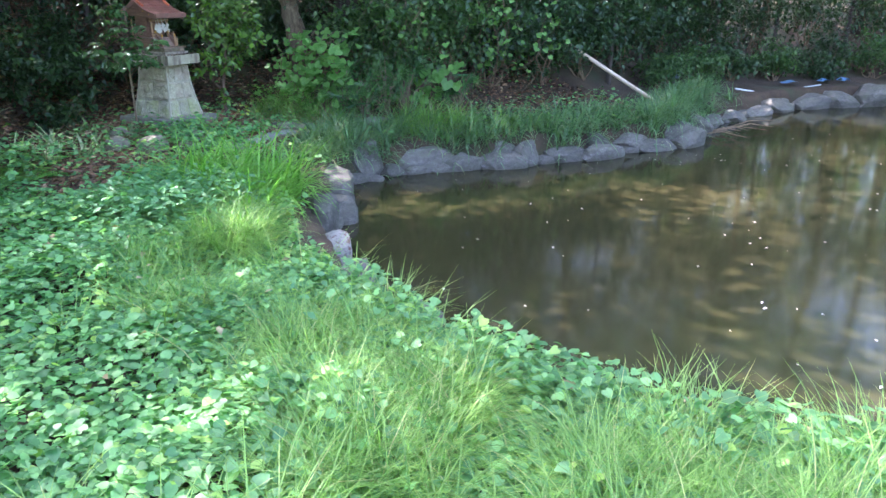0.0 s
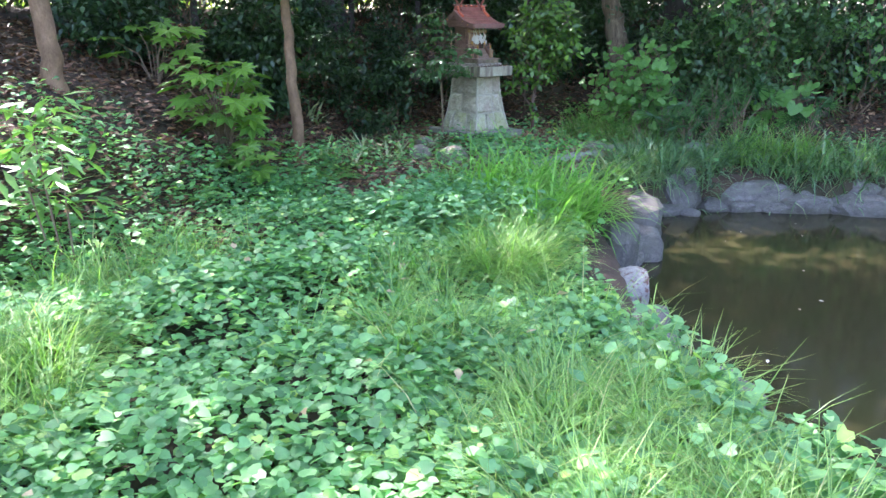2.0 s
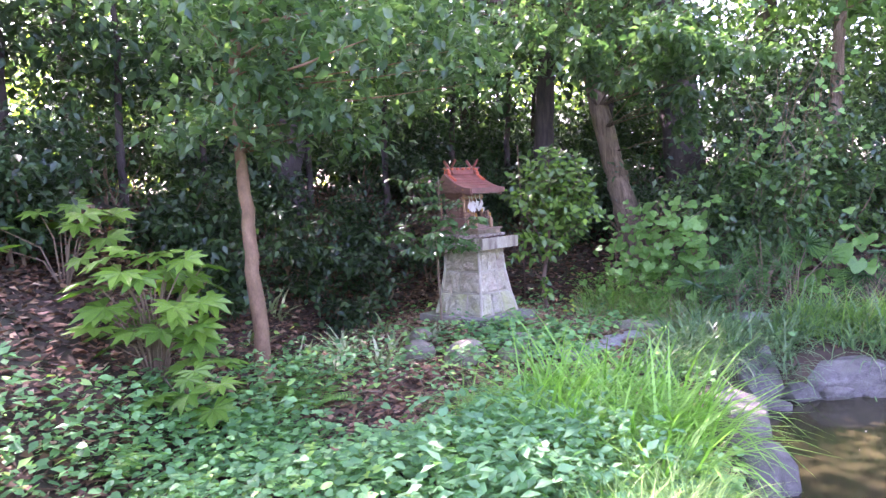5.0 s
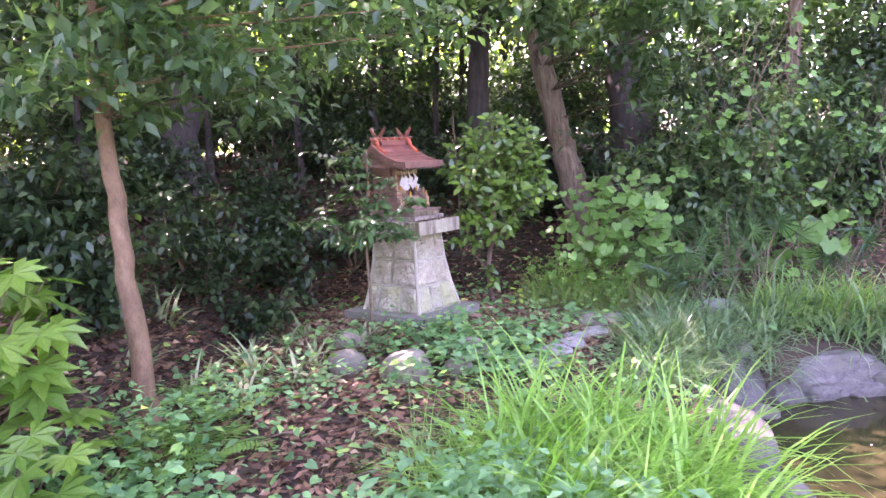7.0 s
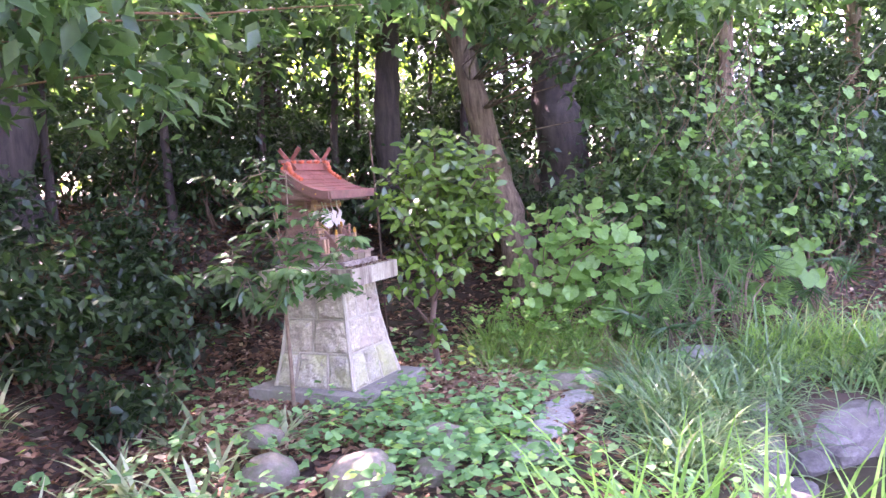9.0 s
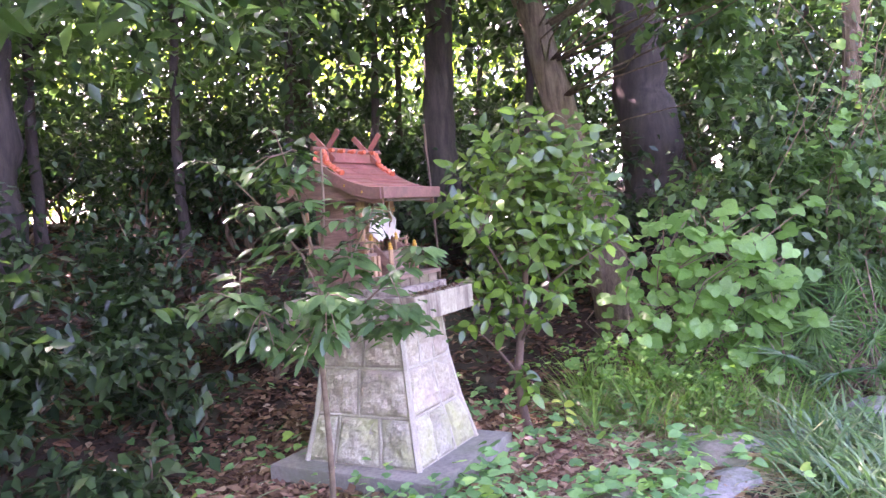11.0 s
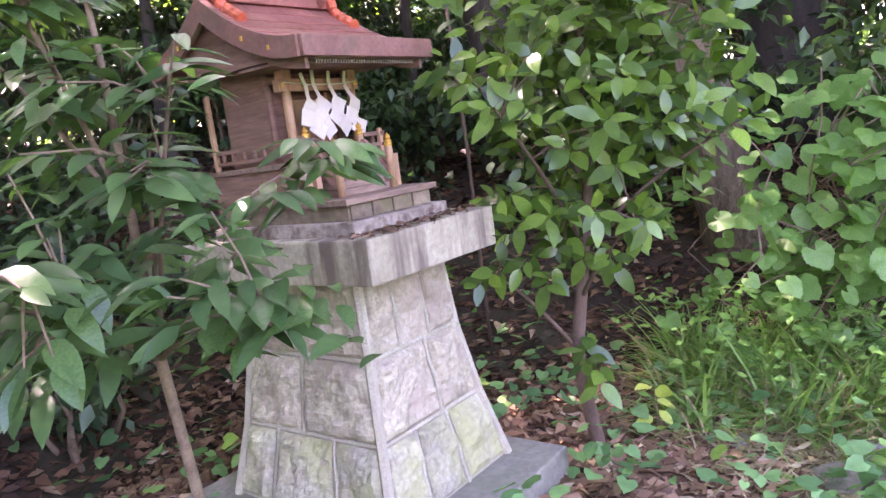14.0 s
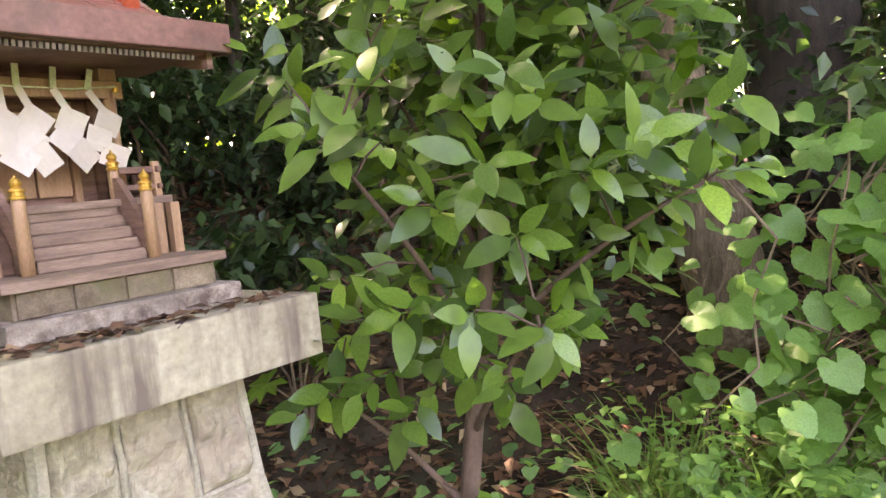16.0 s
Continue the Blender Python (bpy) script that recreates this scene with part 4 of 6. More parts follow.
r2 = random.Random(5)
bx, by = -2.875, 10.16
bush = thing("broadleaf_bush", pose(bx, by, hz(bx, by)), "glossy green broad-leaved bush on a bent brown stem beside the pedestal", "bush")
zb0 = hz(bx, by)
stem = [(0.02, 0, -0.05), (0.0, 0.0, 0.10), (-0.02, 0.0, 0.24), (-0.03, 0.0, 0.40), (0.0, -0.01, 0.58), (0.03, 0.0, 0.76), (0.06, 0.0, 0.95), (0.08, 0.02, 1.25), (0.10, 0.03, 1.6)]
part("stem", Geo().tube(stem, [0.029, 0.026, 0.024, 0.023, 0.022, 0.020, 0.017, 0.012, 0.007], 10), M_STEM, bush, "brown bent stem", True)
centres = []
while len(centres) < 74:
    p = Vector((r2.uniform(-1, 1), r2.uniform(-1, 1), r2.uniform(-1, 1)))
    if 0.5 < p.length < 1 and p.y < 0.45:
        q = Vector((-2.76 + 0.45 * p.x, 10.10 + 0.30 * p.y, 1.84 + 0.60 * p.z))
        if (p.z < -0.35 and q.x > -2.66) or (p.x < -0.35 and -0.45 < p.z < -0.05):
            continue
        if all((q - c).length > 0.112 for c in centres):
            centres.append(q)
centres += [Vector(c) for c in ((-3.08, 9.98, 1.44), (-3.14, 10.0, 1.32), (-3.02, 9.96, 1.36), (-2.92, 9.94, 1.50), (-3.06, 10.02, 1.56), (-2.95, 10.0, 1.30), (-2.87, 10.06, 1.04), (-2.84, 10.1, 0.92))]
limbs_and_twigs(bush, stem, centres, Vector((bx, by, zb0)), 8, 0.009, 0.003, M_STEM)
heart = Vector((-2.80, 10.30, 1.70))
P, D, S = sprays(centres, lambda c: ((c - heart).normalized() + Vector((0, -0.30, 0.35))).normalized(), (6, 8), 0.106, 0.20, r2)
both = list(zip(P, D, S))
r2.shuffle(both)
P, D, S = ([q[k] for q in both] for k in range(3))
leaf_parts(bush, BUSH_LEAF, P[:300], D[:300], S[:300], face=(0.05, -0.75, 0.65), wob=0.4)
if len(P) > 300:
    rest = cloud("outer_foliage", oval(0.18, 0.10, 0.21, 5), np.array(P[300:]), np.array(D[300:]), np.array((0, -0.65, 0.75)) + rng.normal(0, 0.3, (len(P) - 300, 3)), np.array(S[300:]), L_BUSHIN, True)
    ob = part("outer_foliage", rest, None, bush)
    ob.matrix_parent_inverse = bush.matrix_world.inverted()
    tagged(ob, kind="stuff")


def inner_leaves(owner, box, n, size, mat, tmpl, face):
    """The leaves deeper inside a crown, joined."""
    u = rng.normal(0, 1, (n, 3))
    u /= np.linalg.norm(u, axis=1, keepdims=True)
    P = np.array(box[:3]) + u * rng.uniform(0.25, 1.0, (n, 1)) * np.array(box[3:])
    D = rand_dirs(n, -60, 15)
    D[:, 1] -= 0.3
    ob = part("inner_foliage", cloud("inner_foliage", tmpl, P, D, np.array(face) + rng.normal(0, 0.45, (n, 3)), size * rng.uniform(0.65, 1.15, n), mat, True), None, owner)
    ob.matrix_parent_inverse = owner.matrix_world.inverted()
    tagged(ob, kind="stuff")


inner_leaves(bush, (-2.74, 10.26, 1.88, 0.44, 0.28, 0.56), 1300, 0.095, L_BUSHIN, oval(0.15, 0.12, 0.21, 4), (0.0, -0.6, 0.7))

sx0, sy0 = -3.74, 9.14
sap = thing("broadleaf_sapling", pose(sx0, sy0, hz(sx0, sy0)), "thin sapling with tiers of drooping dark green leaves", "sapling")
zs0 = hz(sx0, sy0)
stem = [(0, 0, -0.05), (0.03, -0.06, 0.4), (0.05, -0.13, 0.8), (0.10, -0.2, 1.1), (0.16, -0.28, 1.4), (0.18, -0.32, 1.6)]
part("stem", Geo().tube(stem, [0.015, 0.013, 0.012, 0.009, 0.006, 0.004], 8), M_TWIG, sap, "slender brown stem", True)
centres = [Vector(c) for c in (
    (-3.42, 8.42, 1.66), (-3.36, 8.60, 1.60), (-3.30, 8.78, 1.72), (-3.24, 8.86, 1.80), (-3.20, 8.93, 1.76), (-3.45, 8.86, 1.72), (-3.55, 8.62, 1.70), (-3.38, 8.66, 1.55), (-3.30, 8.72, 1.58),
    (-3.62, 8.65, 1.80), (-3.74, 8.60, 1.50), (-3.82, 8.68, 1.55), (-3.95, 8.82, 1.62), (-4.06, 8.92, 1.64), (-4.15, 8.98, 1.62), (-3.74, 8.70, 1.48), (-3.62, 8.56, 1.46), (-3.52, 8.50, 1.54),
    (-3.52, 8.80, 2.0), (-3.60, 8.88, 2.1), (-3.72, 8.9, 2.05), (-3.66, 8.92, 2.2), (-3.82, 8.95, 1.90), (-3.95, 9.0, 1.84), (-3.50, 8.85, 1.88), (-3.42, 8.82, 1.95), (-3.58, 8.95, 1.82),
    (-3.48, 8.98, 1.56), (-3.36, 8.95, 1.50), (-3.62, 8.98, 1.62), (-3.52, 8.72, 1.62), (-3.66, 8.80, 1.58), (-3.45, 8.70, 1.78), (-3.24, 8.70, 1.52), (-3.9, 8.88, 2.02), (-3.82, 8.72, 2.14), (-4.02, 8.95, 2.18), (-3.74, 8.70, 2.28), (-3.62, 8.74, 1.92), (-3.92, 8.72, 1.78), (-3.86, 8.6, 1.66), (-4.0, 8.74, 1.70))]
centres += [c + Vector((r2.uniform(-0.10, 0.10), r2.uniform(-0.10, 0.06), r2.uniform(-0.04, 0.05))) for c in centres]
twigs = limbs_and_twigs(sap, stem, centres, Vector((sx0, sy0, zs0)), 9, 0.0065, 0.0028)
P, D, S = [], [], []
for s0, mid, c in twigs:
    run = c - s0
    run = run.normalized() if run.length > 0.02 else Vector((0, -1, 0))
    run = (run * Vector((1, 1, 0.3)) + Vector((0.02, -0.12, 0))).normalized()
    side = run.cross(Vector((0, 0, 1))).normalized()
    for i in range(9):
        # leaves stand alternately along the twig and hang from it, the last at its tip
        back = 0.028 * (8 - i)
        sgn = 1 if i % 2 else -1
        out = 0.0 if i == 8 else r2.uniform(0.75, 1.1)
        P.append(c - run * back + Vector((0, 0, -0.35 * back * back)))
        D.append(run * r2.uniform(0.45, 0.8) + side * sgn * out + Vector((0, 0, -r2.uniform(0.0, 0.45))))
        S.append(0.114 * r2.uniform(0.75, 1.1) * (0.75 if i in (0, 8) else 1))
order = list(range(len(P)))
r2.shuffle(order)
first, rest = order[:300], order[300:]
leaf_parts(sap, SAP_LEAF, [P[i] for i in first], [D[i] for i in first], [S[i] for i in first], wob=0.3, face=(0.05, -0.25, 0.95))
k = len(rest)
ob = part("inner_foliage", cloud("inner_foliage", oval(0.22, 0.18, 0.155, 5), np.array([P[i] for i in rest]), np.array([D[i] for i in rest]), np.array((0.05, -0.25, 0.95)) + rng.normal(0, 0.25, (k, 3)), np.array([S[i] for i in rest]), L_SAPIN, True), None, sap)
ob.matrix_parent_inverse = sap.matrix_world.inverted()
tagged(ob, kind="stuff")


def toothed(droop, seed2):
    """A broad heart-shaped leaf with shallow lobes, a toothed rim and slightly cupped halves."""
    r = random.Random(seed2)
    n = 34
    v, f = [(0, 0.0, 0.0)], []
    for ring, q in ((0, 0.5), (1, 1.0)):
        for i in range(n + 1):
            a = radians(-158 + 316 * i / n)
            rad = 0.62 * (0.80 + 0.13 * math.cos(a) + 0.07 * math.cos(3 * a) + 0.05 * math.cos(5 * a))
            if ring:
                rad *= 1 + (0.035 if i % 2 else -0.025) + r.uniform(-0.02, 0.02)
            x, y = q * rad * math.sin(a) * 1.02, q * rad * math.cos(a) + 0.10 * q
            rib = 0.022 * math.cos(5 * a) * q
            v.append((x, y, -droop * 0.55 * (y * y + 0.5 * x * x) + 0.10 * abs(x) - rib))
    f += [(0, i + 2, i + 1) for i in range(n)]
    f += [(1 + i, 2 + i, n + 3 + i, n + 2 + i) for i in range(n)]
    return v, f


def climbing_vine(name, label, box, n, size, mat_leaf, seed2, face=(0.1, -0.8, 0.35)):
    """Broad lobed leaves on thin shoots over a patch of slope."""
    r = random.Random(seed2)
    x0, x1, y0, y1, z0, z1 = box
    o = thing(name, pose((x0 + x1) / 2, (y0 + y1) / 2, hz((x0 + x1) / 2, (y0 + y1) / 2)), label, "vine")
    inv = o.matrix_world.inverted()
    g = Geo()
    pts = []
    for _ in range(max(3, n // 9)):
        p = Vector((r.uniform(x0, x1), r.uniform(y0, y1) + 0.1, z0))
        p.z = max(hz(p.x, p.y) - 0.02, z0 - 0.4)
        line = [p]
        top = r.uniform(z0 + 0.3 * (z1 - z0), z1)
        for k in range(1, 7):
            line.append(Vector((p.x + r.uniform(-0.2, 0.2) + 0.05 * k, p.y - 0.03 * k + r.uniform(-0.06, 0.06), p.z + (top - p.z) * k / 6)))
        part("shoot", Geo().tube([inv @ q for q in line], 0.004, 5), M_TWIG, o)
        pts += line[2:]
    meshes = [Geo().add(*toothed(k, q)).mesh("leaf", mat_leaf, True) for k, q in ((0.15, 0), (0.4, 1), (0.7, 2), (0.3, 3))]
    P, D, S = [], [], []
    for i in range(n):
        q = pts[i % len(pts)] + Vector((r.gauss(0, 0.13), r.gauss(0, 0.08) - 0.05, r.gauss(0, 0.10)))
        P.append(q)
        D.append(Vector((face[0] + r.gauss(0, 0.5), face[1] + r.gauss(0, 0.35), face[2] - 0.75 + r.gauss(0, 0.35))))
        S.append(size * r.uniform(0.65, 1.2))
    leaf_parts(o, meshes, P, D, S, wob=0.45, face=(0.0, -0.8, 0.7))
    return o


climbing_vine("broadleaf_vine", "pale green broad-leaved vine climbing over the slope's foot", (-2.16, -1.30, 10.55, 11.1, 1.05, 1.85), 170, 0.132, L_VINE, 3)
climbing_vine("broadleaf_vine", "yellow-green small-leaved vine over the foot of a leaning tree", (-2.45, -1.80, 10.7, 11.3, 1.0, 1.85), 160, 0.10, L_VINE, 21)
climbing_vine("broadleaf_vine", "bright green broad-leaved vine hanging over the bank", (0.4, 1.7, 12.7, 13.4, 1.0, 2.0), 70, 0.20, L_VINE, 4)
climbing_vine("broadleaf_vine", "bright green broad-leaved vine trailing over shrubs", (-0.35, 0.5, 11.1, 11.5, 0.9, 1.5), 30, 0.17, L_VINE, 8)

climbing_vine("broadleaf_vine", "light green vine climbing high over the bank's trees", (-1.0, -0.2, 11.15, 11.6, 1.5, 4.0), 160, 0.085, L_VINE, 12)
climbing_vine("broadleaf_vine", "light green vine hanging over dark shrubs", (0.5, 1.8, 11.9, 12.4, 1.2, 3.4), 120, 0.095, L_VINE, 14)


# ---- trees and shrubs ----
def limb_points(p0, p1, wob, n, r):
    p0, p1 = Vector(p0), Vector(p1)
    return [p0.lerp(p1, i / n) + Vector((r.gauss(0, wob), r.gauss(0, wob), 0)) * (1 if 0 < i < n else 0) for i in range(n + 1)]


def crown_cloud(name, centre, rad, n, size, mat, droop=0.4, hollow=0.35, tufts=40, tmpl=KITE2):
    """Leaves in uneven tufts round limb ends."""
    c = np.array(centre)
    u = rng.normal(0, 1, (tufts, 3))
    u /= np.linalg.norm(u, axis=1, keepdims=True)
    rr = rng.uniform(hollow, 1.0, (tufts, 1))
    tc = c + u * rr * np.array(rad)
    which = rng.integers(0, tufts, n)
    spread = np.array(rad).min() * 0.30
    P = tc[which] + rng.normal(0, 1, (n, 3)) * spread * np.array([1.15, 1.15, 0.6])
    D = rand_dirs(n, -60, 25)
    D[:, 2] -= droop * 0.5
    S = size * rng.uniform(0.65, 1.25, n)
    return cloud(name, tmpl, P, D, ups(n, 0.55), S, mat), tc


def tree(x, y, dia, pts, crowns, mat, label, name="tree", lsize=0.13, lmat=None, group="trees on the slope", limbs=10):
    r = random.Random(int(abs(x * 131 + y * 17)))
    z0 = hz(x, y)
    o = thing(name, pose(x, y, z0), label, "tree", group)
    base = Vector((x, y, z0))
    line = [Vector((0, 0, -0.15))] + [Vector(p) - base for p in pts]
    full = []
    for a, b3 in zip(line, line[1:]):
        full += [a.lerp(b3, k / 5) for k in range(5)]
    full.append(line[-1])
    rad = [dia / 2 * (1.25 if i == 0 else 1.08 if i == 1 else 1.0) * (1 - 0.55 * i / len(full)) * (1 + r.uniform(-0.05, 0.05)) for i in range(len(full))]
    full = [p + Vector((r.gauss(0, dia * 0.05), r.gauss(0, dia * 0.05), 0)) for p in full]
    part("trunk", Geo().tube(full, rad, 14), mat, o, smooth=True)
    for c, rd, n in crowns:
        me, tc = crown_cloud("crown", c, rd, n, lsize, lmat or L_TREE, tufts=max(18, n // 110))
        ob = part("crown", me, None, o)
        ob.matrix_parent_inverse = o.matrix_world.inverted()
        for q in tc[:limbs]:
            q = Vector(q) - base
            low = [p for p in full if p.z < q.z - 0.1] or full[:1]
            s0 = low[-1]
            part("limb", Geo().tube(limb_points(s0, q, 0.06, 4, r), [(min(0.035, dia * 0.10) if n > 1800 else 0.009) * f for f in (1, 0.8, 0.62, 0.44, 0.2)], 6), mat, o, smooth=True)
    return o


tree(-4.46, 7.10, 0.145, [(-4.46, 7.10, 0.85), (-4.48, 7.09, 1.5), (-4.50, 7.09, 2.1), (-4.54, 7.1, 2.9), (-4.5, 7.3, 4.2)], [((-4.2, 7.3, 3.25), (1.3, 1.3, 0.7), 3000), ((-4.3, 7.15, 2.68), (0.95, 0.85, 0.36), 1200), ((-3.5, 8.4, 3.3), (0.9, 0.9, 0.6), 1200)], M_BARKTAN,
     "slim young tree with a bare tan trunk and spreading leaves", lsize=0.105)
# both high crowns are added out of view to shade the bank and near pond
tree(-5.62, 5.2, 0.20, [(-5.62, 5.2, 1.8), (-5.66, 5.2, 2.5), (-5.6, 5.25, 3.4), (-5.7, 5.3, 5.5), (-5.4, 5.3, 8.5)], [((-4.9, 5.3, 8.9), (3.6, 3.4, 1.4), 10500), ((-3.5, 8.5, 9.3), (2.4, 2.4, 1.0), 4200)], M_BARKTAN, "tall tree with a grey-tan trunk rising from the slope", lsize=0.19)
tree(-2.08, 11.9, 0.37, [(-2.14, 11.9, 1.4), (-2.27, 11.9, 2.0), (-2.43, 11.9, 2.75), (-2.75, 11.9, 4.2), (-3.2, 12.0, 7.0)], [((-2.6, 11.3, 4.3), (1.7, 1.2, 1.0), 3600), ((-1.6, 9.95, 3.30), (1.3, 0.75, 0.32), 1700), ((-1.45, 11.15, 3.3), (0.30, 0.35, 0.95), 950), ((-2.7, 11.6, 6.8), (2.2, 2.0, 1.6), 3500)], M_BARK,
     "leaning tree with furrowed grey-brown bark behind the shrine", lsize=0.12)
# last two crowns are added overhead: one keeps sun off the water, one dims the slope
tree(-3.45, 13.0, 0.36, [(-3.45, 13, 2.4), (-3.42, 13, 3.4), (-3.3, 13, 5.0), (-3.2, 13, 8)], [((-3.4, 13.2, 7.4), (2.6, 2.2, 1.6), 4500), ((-5.0, 9.9, 9.3), (2.3, 1.7, 0.9), 6000), ((-5.4, 10.9, 5.2), (1.7, 1.5, 0.8), 3000)], M_BARKDARK, "dark straight tree trunk on the slope")
# crowns two and three are unseen canopies added to break up sun on the pond
tree(-1.48, 13.0, 0.66, [(-1.48, 13, 2.2), (-1.58, 13, 3.1), (-1.7, 13, 5), (-1.6, 12.6, 9.5)], [((-1.2, 13.4, 8.2), (2.6, 2.2, 1.6), 3200), ((-0.9, 10.8, 9.8), (3.4, 3.0, 1.0), 5200), ((3.6, 13.0, 10.2), (4.0, 3.8, 1.2), 6500)], M_BARKDARK, "thick dark tree trunk with ridged bark", lsize=0.18)
# the flat upper crown is an unseen sun block added for the slope behind the shrine
tree(-7.0, 11.5, 0.52, [(-7.0, 11.5, 2.3), (-6.9, 11.5, 3.6), (-6.9, 11.6, 5.4), (-7.1, 12.2, 9)], [((-7.5, 13, 7.6), (3.0, 2.8, 2.0), 9000), ((-8.3, 12.7, 9.8), (3.2, 2.6, 0.8), 7000)], M_BARKDARK, "thick dark tree trunk on the hill")
for x, y, dia, h, n in ((-8.6, 8.2, 0.35, 8.5, 3000), (-9.2, 2.2, 0.3, 8.0, 4200), (-10.5, 11, 0.4, 9.5, 3000), (-5.6, 16.0, 0.4, 9.5, 3000), (-0.2, 16.5, 0.4, 9.5, 3000), (0.4, 13.2, 0.2, 7.0, 6000), (3.0, 15.6, 0.28, 8.0, 3000),
                        (6.2, 18.2, 0.3, 8.5, 3000), (7.9, 18.4, 0.18, 7.0, 6000), (11, 20, 0.4, 9.0, 3000), (-8.0, -0.5, 0.35, 8.5, 4200), (-9.5, -5, 0.35, 8.5, 6000), (-11, 5, 0.4, 10, 3000), (17, 22, 0.4, 9, 6000),
                        # the trees 14 to 16 m high are added to keep sky reflections off the pond
                        (3, 21.5, 0.4, 15, 6500), (8.5, 22.5, 0.4, 16, 6500), (14, 22.5, 0.4, 16, 6500), (19.5, 19, 0.4, 15, 6500), (22, 14, 0.4, 15, 6500), (24, 8, 0.4, 14, 6000), (22, -4, 0.4, 8, 5000), (10, -15, 0.4, 8, 5000)):
    z0 = hz(x, y)
    # (-8.6, 8.2) gets an added crown above the view, shading left slope and bank
    tree(x, y, dia, [(x, y, z0 + 1.5), (x + 0.12, y, z0 + 3.5), (x - 0.1, y + 0.1, z0 + h)], [((x, y, z0 + h * 0.62), (0.30 * h, 0.30 * h, 0.26 * h), n)] + ([((x + 0.2, y + 0.6, z0 + 7.8), (3.3, 3.0, 1.0), 8500)] if (x, y) == (-8.6, 8.2) else []), M_BARKDARK if dia > 0.3 else M_BARK, "tall leafy tree standing in the wood", lsize=0.17 if h < 12 else 0.27, lmat=L_TREE if int(x * 7) % 2 else L_TREE2)


def shrub(x, y, h, w, n, mat, label, size=0.095, name="shrub"):
    z0 = hz(x, y)
    r = random.Random(int(abs(x * 53 + y * 91) * 10))
    o = thing(name, pose(x, y, z0), label, "shrub", "shrubs along the slope")
    me, tc = crown_cloud("foliage", (x, y, z0 + h * 0.52), (w, w * 0.8, h * 0.48), n, size, mat, hollow=0.2, tufts=max(14, n // 95))
    ob = part("foliage", me, None, o)
    ob.matrix_parent_inverse = o.matrix_world.inverted()
    for q in tc[:7]:
        q = Vector(q) - Vector((x, y, z0))
        part("stem", Geo().tube(limb_points((r.uniform(-0.08, 0.08), r.uniform(-0.08, 0.08), -0.05), q, 0.04, 4, r), [0.018, 0.014, 0.011, 0.008, 0.004], 5), M_TWIG, o)


DK, LT = "dense dark evergreen shrub on the shaded slope", "leafy mid-green shrub on the slope"
